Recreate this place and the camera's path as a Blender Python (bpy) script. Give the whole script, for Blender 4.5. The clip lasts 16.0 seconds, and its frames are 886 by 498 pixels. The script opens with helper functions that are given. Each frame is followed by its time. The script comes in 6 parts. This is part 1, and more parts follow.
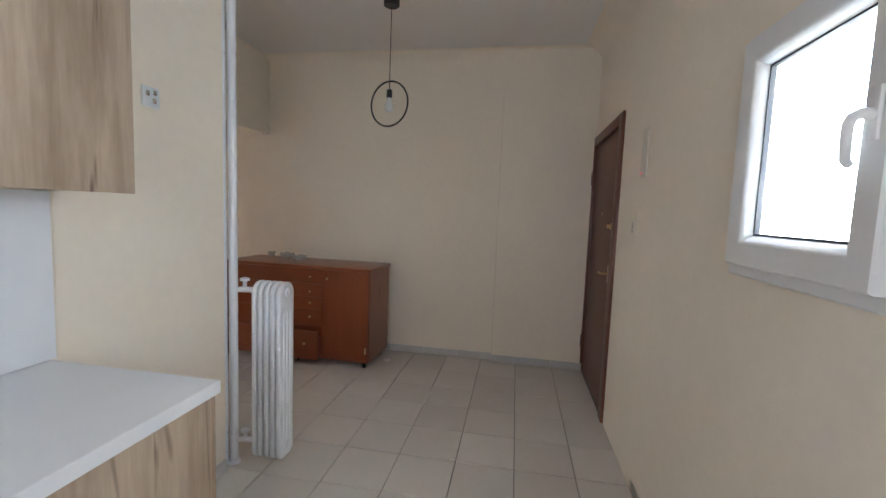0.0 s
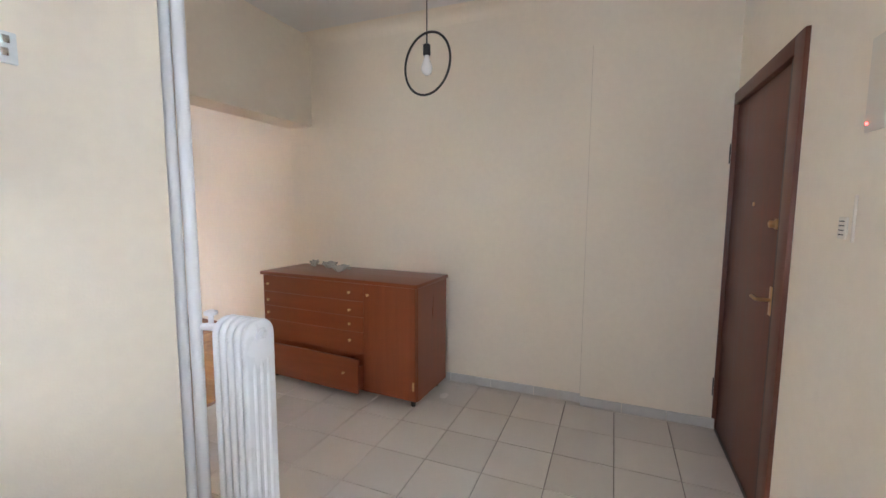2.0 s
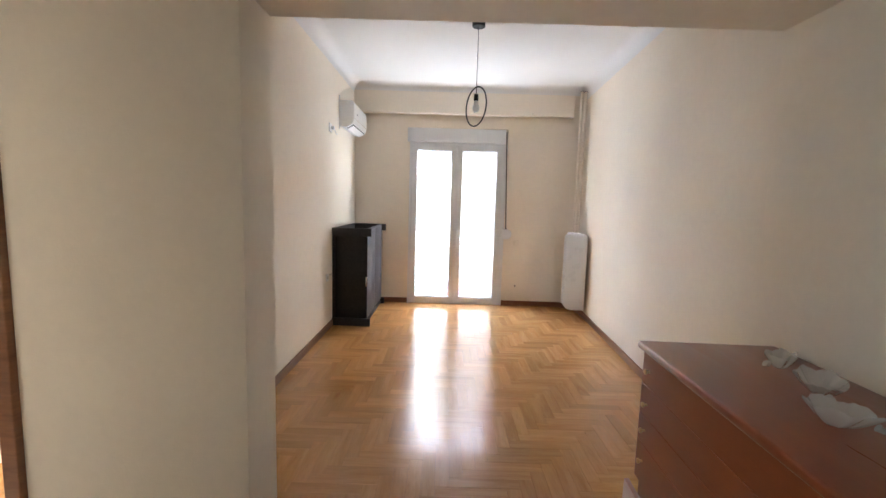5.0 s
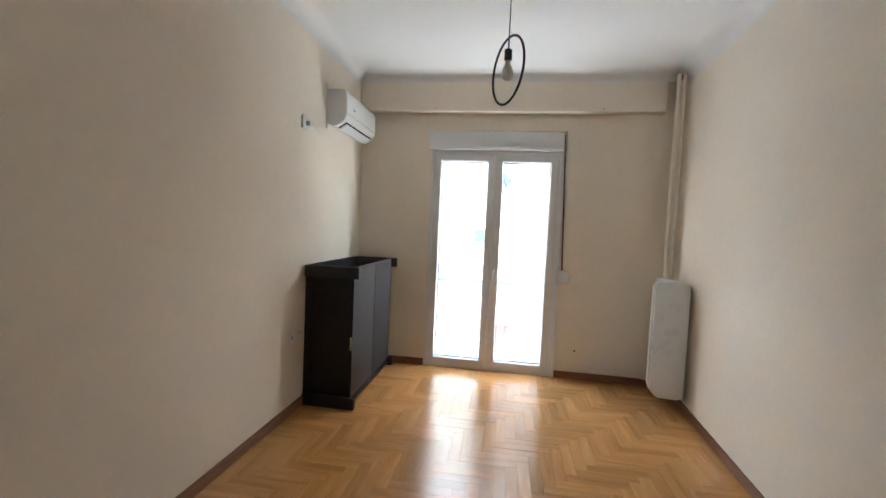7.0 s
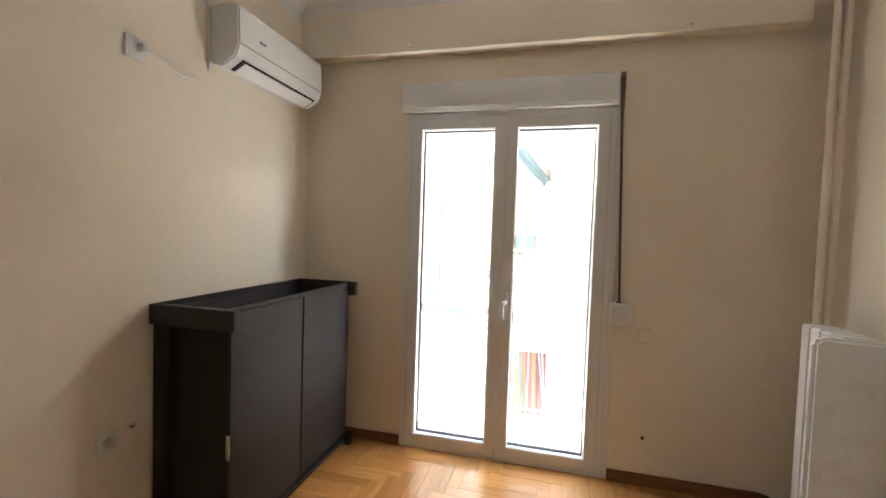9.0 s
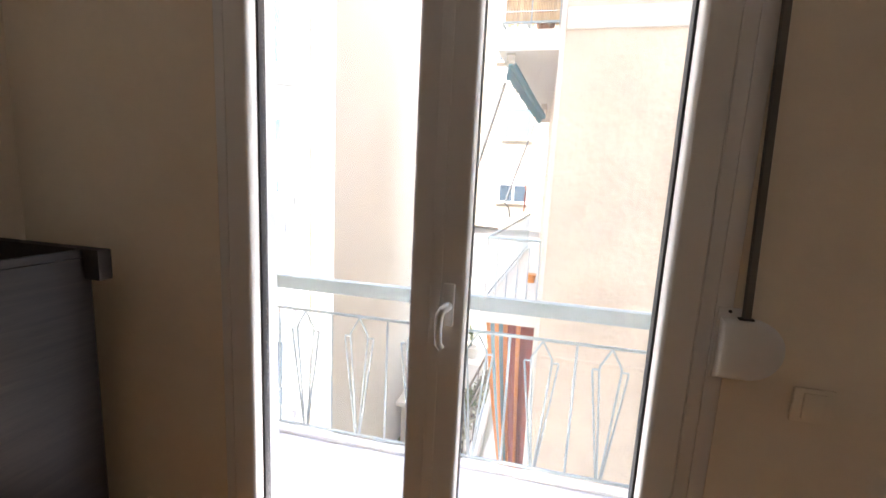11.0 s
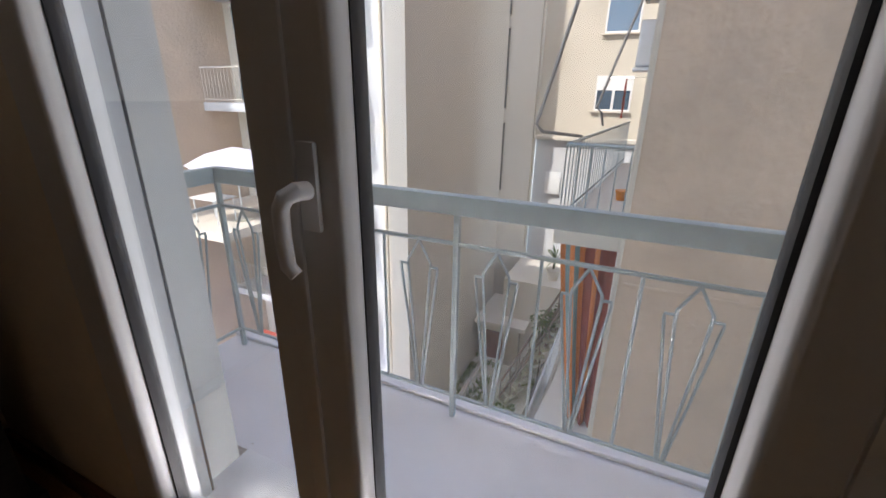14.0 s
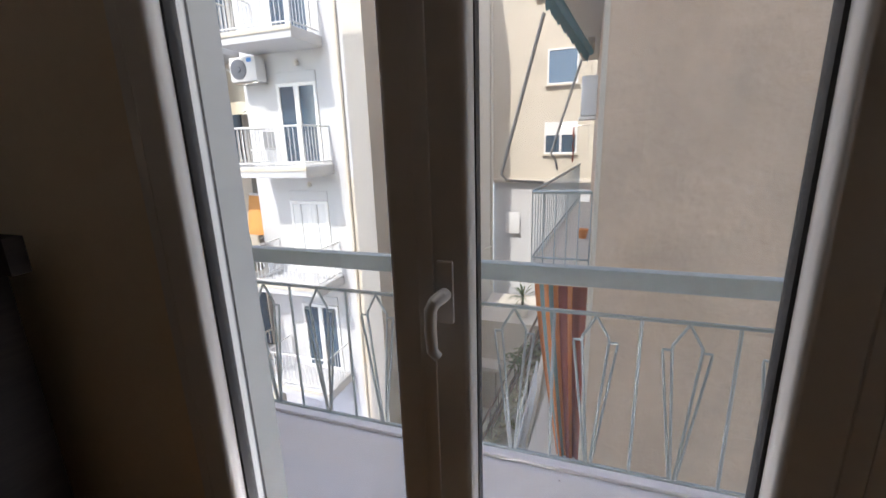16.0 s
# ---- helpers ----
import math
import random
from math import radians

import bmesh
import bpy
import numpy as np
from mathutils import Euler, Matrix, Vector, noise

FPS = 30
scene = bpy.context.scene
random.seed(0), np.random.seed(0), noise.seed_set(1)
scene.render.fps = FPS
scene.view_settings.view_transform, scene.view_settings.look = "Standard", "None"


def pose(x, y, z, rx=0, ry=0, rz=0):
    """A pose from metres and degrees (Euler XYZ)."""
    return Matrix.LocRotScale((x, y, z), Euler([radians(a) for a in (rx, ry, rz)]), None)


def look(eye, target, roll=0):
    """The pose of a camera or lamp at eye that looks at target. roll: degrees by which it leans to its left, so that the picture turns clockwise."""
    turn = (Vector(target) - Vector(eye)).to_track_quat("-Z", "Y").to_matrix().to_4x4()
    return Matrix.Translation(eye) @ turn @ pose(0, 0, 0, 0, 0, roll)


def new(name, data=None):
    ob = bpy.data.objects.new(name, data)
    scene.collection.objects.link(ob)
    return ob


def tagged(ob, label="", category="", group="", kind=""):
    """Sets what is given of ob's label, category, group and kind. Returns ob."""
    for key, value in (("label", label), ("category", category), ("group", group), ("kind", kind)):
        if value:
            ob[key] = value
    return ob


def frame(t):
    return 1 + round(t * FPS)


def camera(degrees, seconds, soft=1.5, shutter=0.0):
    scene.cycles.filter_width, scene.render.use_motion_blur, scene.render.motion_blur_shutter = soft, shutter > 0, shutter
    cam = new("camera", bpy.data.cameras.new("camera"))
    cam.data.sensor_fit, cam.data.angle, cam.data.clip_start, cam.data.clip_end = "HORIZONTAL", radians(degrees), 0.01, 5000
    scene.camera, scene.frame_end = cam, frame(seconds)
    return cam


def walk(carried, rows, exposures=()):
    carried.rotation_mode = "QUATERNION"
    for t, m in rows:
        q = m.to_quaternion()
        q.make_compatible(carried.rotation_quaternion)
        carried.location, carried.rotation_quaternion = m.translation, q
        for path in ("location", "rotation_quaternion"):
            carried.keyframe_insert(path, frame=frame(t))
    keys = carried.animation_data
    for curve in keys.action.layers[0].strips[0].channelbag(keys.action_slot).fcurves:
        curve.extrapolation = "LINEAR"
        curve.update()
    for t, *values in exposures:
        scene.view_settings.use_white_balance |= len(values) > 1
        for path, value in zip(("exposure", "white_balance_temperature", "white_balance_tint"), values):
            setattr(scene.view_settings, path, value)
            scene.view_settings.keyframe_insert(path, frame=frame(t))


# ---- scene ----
cam = camera(93.1, 16.0)
PATH = [
    (0, (-4.007, -6.958, 1.424), (-2.045, -6.62, 1.244), 2.2),
    (0.5, (-3.979, -6.989, 1.434), (-2.015, -6.657, 1.249), 2.0),
    (1, (-3.794, -6.963, 1.439), (-1.833, -6.623, 1.238), 1.3),
    (1.5, (-3.486, -6.947, 1.423), (-1.554, -6.466, 1.231), 1.0),
    (2, (-3.122, -6.96, 1.431), (-1.279, -6.211, 1.228), 0.3),
    (2.5, (-2.769, -6.838, 1.383), (-1.064, -5.81, 1.2), 0.5),
    (3, (-2.429, -6.756, 1.42), (-0.925, -5.452, 1.224), -0.2),
    (3.5, (-2.034, -6.672, 1.419), (-0.833, -5.085, 1.222), 1.3),
    (4, (-1.732, -6.466, 1.415), (-0.987, -4.622, 1.206), 1.3),
    (4.5, (-1.46, -6.232, 1.403), (-1.079, -4.281, 1.186), 1.0),
    (5, (-1.324, -5.917, 1.413), (-1.33, -3.928, 1.197), 1.7),
    (7.5, (-1.034, -3.928, 1.453), (-1.325, -1.952, 1.365), 2.7),
    (8, (-1.016, -3.547, 1.474), (-1.368, -1.579, 1.4), 2.4),
    (8.2, (-0.948, -3.41, 1.505), (-1.434, -1.47, 1.484), 1.5),
    (10.3, (-0.873, -1.577, 1.361), (-1.32, 0.359, 1.138), 3.1),
    (10.5, (-0.895, -1.443, 1.351), (-1.336, 0.495, 1.125), 3.4),
    (11, (-0.943, -1.096, 1.343), (-1.37, 0.833, 1.036), 2.9),
    (11.5, (-0.918, -0.755, 1.348), (-1.325, 1.172, 0.997), 3.1),
    (12, (-0.889, -0.501, 1.33), (-1.278, 1.421, 0.936), 2.6),
    (12.5, (-0.827, -0.367, 1.374), (-1.391, 1.511, 0.977), 2.5),
    (13, (-0.716, -0.365, 1.317), (-1.628, 1.364, 0.891), 1.6),
    (13.3, (-0.688, -0.366, 1.23), (-1.677, 1.313, 0.781), 1.0),
    (13.5, (-0.699, -0.374, 1.185), (-1.675, 1.297, 0.68), 0.7),
    (14, (-0.782, -0.472, 1.147), (-1.566, 1.235, 0.461), 0.9),
    (14.5, (-0.875, -0.602, 1.154), (-1.281, 1.217, 0.428), -1.3),
    (15, (-0.885, -0.668, 1.196), (-1.113, 1.197, 0.511), -2.0),
    (15.5, (-0.912, -0.64, 1.216), (-1.189, 1.241, 0.595), -1.6),
    (16, (-0.927, -0.713, 1.285), (-1.565, 1.117, 0.792), -1.8),
]
EXPOSURES = [(0, 6.05, 5850, 10), (1, 6.2, 5850, 11), (2, 6.75, 5800, 11), (3, 6.35, 5800, 10), (3.5, 6.2, 5850, 8), (4.5, 6.2, 5850, 8), (5, 6.15, 5800, 7), (7.5, 5.35, 5850, 2), (8.2, 5.25, 6100, 4), (10.3, 5.0, 7700, 13), (10.8, 4.5, 7300, 14), (11.5, 3.4, 6500, 14), (12.5, 2.75, 6450, 14), (13, 2.5, 6550, 14), (14, 2.4, 6750, 14), (16, 2.4, 6800, 14)]
walk(cam, [(t, look(eye, target, roll)) for t, eye, target, roll in PATH], EXPOSURES)

# ---- light ----
SUN_EL, SUN_AZ = radians(50), radians(10)   # height of the sun; its turn from -y towards -x
world = bpy.data.worlds.new("sky")
scene.world = world
world.use_nodes = True
sky = world.node_tree.nodes.new("ShaderNodeTexSky")
sky.sky_type, sky.sun_disc = "NISHITA", False
sky.sun_elevation, sky.sun_rotation = SUN_EL, radians(180) + SUN_AZ
world.node_tree.links.new(sky.outputs[0], world.node_tree.nodes["Background"].inputs[0])
world.node_tree.nodes["Background"].inputs[1].default_value = 0.15
sun_data = bpy.data.lights.new("sun", "SUN")
sun_data.energy, sun_data.angle, sun_data.color = 0.85, radians(0.6), (1.0, 0.96, 0.91)
sun = new("sun", sun_data)
sun.matrix_world = look((0, 0, 0), (math.sin(SUN_AZ) * math.cos(SUN_EL), math.cos(SUN_AZ) * math.cos(SUN_EL), -math.sin(SUN_EL)))


# daylight of the light well behind the small kitchen window
well_data = bpy.data.lights.new("kitchen_window_daylight", "AREA")
well_data.shape, well_data.size, well_data.size_y, well_data.energy, well_data.color = "RECTANGLE", 0.53, 0.60, 0.20, (0.90, 0.93, 1.0)
well_light = new("kitchen_window_daylight", well_data)
well_light.matrix_world = look((-2.8775, -7.80, 1.6025), (-2.8775, -7.0, 1.6025))
# fill lamp added in an unseen opening of the kitchen's end wall, brightens the hall
end_data = bpy.data.lights.new("hall_fill_light", "AREA")
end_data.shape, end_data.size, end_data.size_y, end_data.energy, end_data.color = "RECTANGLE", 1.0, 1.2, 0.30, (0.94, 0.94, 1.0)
end_light = new("hall_fill_light", end_data)
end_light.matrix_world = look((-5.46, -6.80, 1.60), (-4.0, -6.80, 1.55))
# sky light that comes in under the lintel of the balcony door
door_data = bpy.data.lights.new("balcony_door_daylight", "AREA")
door_data.shape, door_data.size, door_data.size_y, door_data.energy, door_data.color = "RECTANGLE", 1.25, 0.08, 0.85, (0.95, 0.95, 1.0)
door_light = new("balcony_door_daylight", door_data)
door_light.matrix_world = look((-1.18, 0.060, 2.180), (-1.18, -0.94, 1.15))
# daylight thrown up from the pale balcony floor over the door's threshold
sill_data = bpy.data.lights.new("balcony_floor_daylight", "AREA")
sill_data.shape, sill_data.size, sill_data.size_y, sill_data.energy, sill_data.color = "RECTANGLE", 0.95, 0.06, 1.8, (0.97, 0.95, 0.98)
sill_data.spread = radians(145)
sill_light = new("balcony_floor_daylight", sill_data)
sill_light.matrix_world = look((-1.18, 0.056, 0.028), (-1.18, -0.70, 0.92))


# daylight of the side room's window, beyond the corridor
side_data = bpy.data.lights.new("side_room_daylight", "AREA")
side_data.shape, side_data.size, side_data.size_y, side_data.energy, side_data.color = "RECTANGLE", 0.62, 1.1, 1.5, (0.97, 0.97, 1.0)
side_light = new("side_room_daylight", side_data)
side_light.matrix_world = look((-3.25, -2.06, 1.5), (-3.25, -3.0, 1.45))


# ---- mesh helpers ----
def link(name, bm, mat, parent=None, label="", smooth=False):
    me = bpy.data.meshes.new(name)
    bmesh.ops.recalc_face_normals(bm, faces=bm.faces)
    bm.to_mesh(me)
    bm.free()
    if smooth:
        me.polygons.foreach_set("use_smooth", [True] * len(me.polygons))
        me.set_sharp_from_angle(angle=radians(35))
    for m in (mat if isinstance(mat, (list, tuple)) else (mat,)):
        me.materials.append(m)
    ob = new(name, me)
    if parent is not None:
        ob.parent = parent
    if label:
        ob["label"] = label
    return ob


def part(name, bm, mat, parent, label="", smooth=True):
    return link(name, bm, mat, parent, label, smooth)


def thing(name, m, label, category, group="", kind=""):
    ob = new(name)
    ob.empty_display_size = 0.1
    ob.matrix_basis = m
    return tagged(ob, label, category, group, kind)


def structure(name, bm, mat, label="", smooth=False, category="structure"):
    return tagged(link(name, bm, mat, None, "", smooth), label, category, "", "structure")


def box(x0, x1, y0, y1, z0, z1, bevel=0.0, segs=2, bm=None):
    own = bm is None
    b = bmesh.new()
    vs = [b.verts.new((x, y, z)) for x in (x0, x1) for y in (y0, y1) for z in (z0, z1)]
    for f in ((0, 1, 3, 2), (4, 6, 7, 5), (0, 4, 5, 1), (2, 3, 7, 6), (0, 2, 6, 4), (1, 5, 7, 3)):
        b.faces.new([vs[i] for i in f])
    bmesh.ops.recalc_face_normals(b, faces=b.faces)
    if bevel > 0:
        bmesh.ops.bevel(b, geom=list(b.edges), offset=bevel, segments=segs, profile=0.5, affect="EDGES")
    if own:
        return b
    return merge(bm, b)


def merge(bm, b, m=None):
    me = bpy.data.meshes.new("tmp")
    if m is not None:
        b.transform(m)
    b.to_mesh(me)
    b.free()
    bm.from_mesh(me)
    bpy.data.meshes.remove(me)
    return bm


def boxes(*rows, bevel=0.0):
    bm = bmesh.new()
    for r in rows:
        box(*r, bevel=bevel, bm=bm)
    return bm


def tube(points, r, sides=10, closed=False, bm=None):
    """A round bar along points."""
    b = bmesh.new() if bm is None else bm
    pts = [Vector(p) for p in points]
    n = len(pts)
    rings = []
    prev = None
    for i, p in enumerate(pts):
        if closed:
            d = pts[(i + 1) % n] - pts[i - 1]
        else:
            d = pts[min(i + 1, n - 1)] - pts[max(i - 1, 0)]
        d.normalize()
        if prev is None:
            a = d.orthogonal().normalized()
        else:
            a = (prev - d * prev.dot(d)).normalized()
        prev = a
        c = d.cross(a)
        rad = r[i] if isinstance(r, (list, tuple)) else r
        rings.append([b.verts.new(p + (a * math.cos(2 * math.pi * k / sides) + c * math.sin(2 * math.pi * k / sides)) * rad) for k in range(sides)])
    m = n if closed else n - 1
    for i in range(m):
        for k in range(sides):
            b.faces.new((rings[i][k], rings[i][(k + 1) % sides], rings[(i + 1) % n][(k + 1) % sides], rings[(i + 1) % n][k]))
    if not closed:
        b.faces.new(rings[0][::-1])
        b.faces.new(rings[-1])
    return b


def lathe(profile, sides=24, bm=None):
    """A turned shape round z from (radius, height) pairs."""
    b = bmesh.new() if bm is None else bm
    rings = [[b.verts.new((r * math.cos(2 * math.pi * k / sides), r * math.sin(2 * math.pi * k / sides), z)) for k in range(sides)] for r, z in profile]
    for i in range(len(rings) - 1):
        for k in range(sides):
            b.faces.new((rings[i][k], rings[i][(k + 1) % sides], rings[i + 1][(k + 1) % sides], rings[i + 1][k]))
    b.faces.new(rings[0][::-1])
    b.faces.new(rings[-1])
    return b


def prism(outline, lo, hi, axis="z", bm=None):
    """A straight prism over a flat outline; axis names the way it is drawn out."""
    b = bmesh.new() if bm is None else bm

    def put(u, v, w):
        return (u, v, w) if axis == "z" else ((u, w, v) if axis == "y" else (w, u, v))
    low = [b.verts.new(put(u, v, lo)) for u, v in outline]
    high = [b.verts.new(put(u, v, hi)) for u, v in outline]
    n = len(outline)
    b.faces.new(low[::-1])
    b.faces.new(high)
    for i in range(n):
        b.faces.new((low[i], low[(i + 1) % n], high[(i + 1) % n], high[i]))
    return b


# ---- materials ----
def material(name, colour, rough=0.6, metal=0.0, spread=0.08, scale=3.0, fine=60.0, bump=0.0, bump_scale=200.0, rough_spread=0.1, random_spread=0.0, dirt=None, dirt_amount=0.0, dirt_scale=1.2, coat=0.0, grain=None, spec=0.5, bump_depth=0.004):
    """A surface whose colour varies at two sizes, with fine relief. grain: stretch of the pattern along x, y, z."""
    m = bpy.data.materials.new(name)
    m.use_nodes = True
    nt = m.node_tree
    N, L = nt.nodes, nt.links
    bsdf = N["Principled BSDF"]
    geo = N.new("ShaderNodeTexCoord")
    mp = N.new("ShaderNodeMapping")
    L.new(geo.outputs["Object"], mp.inputs[0])
    if grain:
        mp.inputs["Scale"].default_value = grain
    place = geo.outputs["Object"]
    if random_spread:
        # each piece takes its own stretch of the pattern
        piece = N.new("ShaderNodeObjectInfo")
        far = N.new("ShaderNodeVectorMath")
        far.operation = "SCALE"
        far.inputs[0].default_value = (31.0, 57.0, 73.0)
        L.new(piece.outputs["Random"], far.inputs["Scale"])
        moved = N.new("ShaderNodeVectorMath")
        L.new(place, moved.inputs[0])
        L.new(far.outputs[0], moved.inputs[1])
        place = moved.outputs[0]
        L.new(place, mp.inputs[0])
    n1 = N.new("ShaderNodeTexNoise")
    n1.inputs["Scale"].default_value, n1.inputs["Detail"].default_value = scale, 5
    n2 = N.new("ShaderNodeTexNoise")
    n2.inputs["Scale"].default_value, n2.inputs["Detail"].default_value = fine, 3
    for n in (n1, n2):
        L.new(mp.outputs[0], n.inputs["Vector"])
    add = N.new("ShaderNodeMath")
    add.operation = "MULTIPLY_ADD"
    L.new(n2.outputs["Fac"], add.inputs[0])
    add.inputs[1].default_value = 0.4
    L.new(n1.outputs["Fac"], add.inputs[2])
    rng = N.new("ShaderNodeMapRange")
    rng.inputs["From Min"].default_value, rng.inputs["From Max"].default_value = 0.4, 1.0
    rng.inputs["To Min"].default_value, rng.inputs["To Max"].default_value = 1 - spread, 1 + spread
    L.new(add.outputs[0], rng.inputs["Value"])
    value = rng.outputs[0]
    if random_spread:
        info = N.new("ShaderNodeObjectInfo")
        r2 = N.new("ShaderNodeMapRange")
        r2.inputs["To Min"].default_value, r2.inputs["To Max"].default_value = 1 - random_spread, 1 + random_spread
        L.new(info.outputs["Random"], r2.inputs["Value"])
        mul = N.new("ShaderNodeMath")
        mul.operation = "MULTIPLY"
        L.new(value, mul.inputs[0])
        L.new(r2.outputs[0], mul.inputs[1])
        value = mul.outputs[0]
    hsv = N.new("ShaderNodeHueSaturation")
    hsv.inputs["Color"].default_value = (*colour, 1)
    L.new(value, hsv.inputs["Value"])
    out = hsv.outputs[0]
    if dirt:
        n3 = N.new("ShaderNodeTexNoise")
        n3.inputs["Scale"].default_value, n3.inputs["Detail"].default_value, n3.inputs["Roughness"].default_value = dirt_scale, 8, 0.65
        L.new(place, n3.inputs["Vector"])
        r3 = N.new("ShaderNodeMapRange")
        r3.inputs["From Min"].default_value, r3.inputs["From Max"].default_value = 0.5, 0.78
        r3.inputs["To Max"].default_value = dirt_amount
        L.new(n3.outputs["Fac"], r3.inputs["Value"])
        mix = N.new("ShaderNodeMix")
        mix.data_type = "RGBA"
        L.new(r3.outputs[0], mix.inputs[0])
        L.new(out, mix.inputs[6])
        mix.inputs[7].default_value = (*dirt, 1)
        out = mix.outputs[2]
    L.new(out, bsdf.inputs["Base Color"])
    r4 = N.new("ShaderNodeMapRange")
    r4.inputs["To Min"].default_value, r4.inputs["To Max"].default_value = max(rough - rough_spread, 0.02), min(rough + rough_spread, 1)
    L.new(n1.outputs["Fac"], r4.inputs["Value"])
    L.new(r4.outputs[0], bsdf.inputs["Roughness"])
    bsdf.inputs["Metallic"].default_value = metal
    bsdf.inputs["Specular IOR Level"].default_value = spec
    bsdf.inputs["Coat Weight"].default_value = coat
    bsdf.inputs["Coat Roughness"].default_value = 0.08
    if bump:
        n5 = N.new("ShaderNodeTexNoise")
        n5.inputs["Scale"].default_value, n5.inputs["Detail"].default_value = bump_scale, 3
        L.new(mp.outputs[0], n5.inputs["Vector"])
        bp = N.new("ShaderNodeBump")
        bp.inputs["Strength"].default_value, bp.inputs["Distance"].default_value = bump, bump_depth
        L.new(n5.outputs["Fac"], bp.inputs["Height"])
        L.new(bp.outputs[0], bsdf.inputs["Normal"])
    return m


def wood(name, dark, light, rough, grain, ring=6.0, random_spread=0.15, coat=0.0, bump=0.12, knots=0.0, island=False):
    """Wood with long fibres along the least stretched axis."""
    m = bpy.data.materials.new(name)
    m.use_nodes = True
    nt = m.node_tree
    N, L = nt.nodes, nt.links
    bsdf = N["Principled BSDF"]
    tc = N.new("ShaderNodeTexCoord")
    chance = N.new("ShaderNodeNewGeometry").outputs["Random Per Island"] if island else N.new("ShaderNodeObjectInfo").outputs["Random"]
    off = N.new("ShaderNodeVectorMath")
    off.operation = "SCALE"
    off.inputs[0].default_value = (3.1, 5.7, 7.3)
    L.new(chance, off.inputs["Scale"])
    shift = N.new("ShaderNodeVectorMath")
    L.new(tc.outputs["Object"], shift.inputs[0])
    L.new(off.outputs[0], shift.inputs[1])
    mp = N.new("ShaderNodeMapping")
    mp.inputs["Scale"].default_value = grain
    L.new(shift.outputs[0], mp.inputs[0])
    n1 = N.new("ShaderNodeTexNoise")
    n1.inputs["Scale"].default_value, n1.inputs["Detail"].default_value, n1.inputs["Distortion"].default_value = ring, 6, 0.6
    n2 = N.new("ShaderNodeTexNoise")
    n2.inputs["Scale"].default_value, n2.inputs["Detail"].default_value = ring * 9, 4
    L.new(mp.outputs[0], n1.inputs["Vector"])
    L.new(mp.outputs[0], n2.inputs["Vector"])
    mix = N.new("ShaderNodeMath")
    mix.operation = "MULTIPLY_ADD"
    mix.inputs[1].default_value = 0.35
    L.new(n2.outputs["Fac"], mix.inputs[0])
    L.new(n1.outputs["Fac"], mix.inputs[2])
    ramp = N.new("ShaderNodeValToRGB")
    ramp.color_ramp.elements[0].position, ramp.color_ramp.elements[1].position = 0.42, 0.95
    ramp.color_ramp.elements[0].color, ramp.color_ramp.elements[1].color = (*dark, 1), (*light, 1)
    L.new(mix.outputs[0], ramp.inputs[0])
    out = ramp.outputs[0]
    if knots:
        vo = N.new("ShaderNodeTexNoise")
        vo.inputs["Scale"].default_value, vo.inputs["Detail"].default_value, vo.inputs["Distortion"].default_value = 2.2, 2, 1.5
        L.new(mp.outputs[0], vo.inputs["Vector"])
        kr = N.new("ShaderNodeMapRange")
        kr.inputs["From Min"].default_value, kr.inputs["From Max"].default_value, kr.inputs["To Max"].default_value = 0.62, 0.75, knots
        L.new(vo.outputs["Fac"], kr.inputs["Value"])
        km = N.new("ShaderNodeMix")
        km.data_type = "RGBA"
        L.new(kr.outputs[0], km.inputs[0])
        L.new(out, km.inputs[6])
        km.inputs[7].default_value = (dark[0] * 0.45, dark[1] * 0.4, dark[2] * 0.4, 1)
        out = km.outputs[2]
    r2 = N.new("ShaderNodeMapRange")
    r2.inputs["To Min"].default_value, r2.inputs["To Max"].default_value = 1 - random_spread, 1 + random_spread
    L.new(chance, r2.inputs["Value"])
    hsv = N.new("ShaderNodeHueSaturation")
    L.new(out, hsv.inputs["Color"])
    L.new(r2.outputs[0], hsv.inputs["Value"])
    L.new(hsv.outputs[0], bsdf.inputs["Base Color"])
    r3 = N.new("ShaderNodeMapRange")
    r3.inputs["To Min"].default_value, r3.inputs["To Max"].default_value = max(rough - 0.08, 0.03), rough + 0.1
    L.new(n1.outputs["Fac"], r3.inputs["Value"])
    L.new(r3.outputs[0], bsdf.inputs["Roughness"])
    bsdf.inputs["Coat Weight"].default_value, bsdf.inputs["Coat Roughness"].default_value = coat, 0.1
    if bump:
        bp = N.new("ShaderNodeBump")
        bp.inputs["Strength"].default_value, bp.inputs["Distance"].default_value = bump, 0.002
        L.new(mix.outputs[0], bp.inputs["Height"])
        L.new(bp.outputs[0], bsdf.inputs["Normal"])
    return m


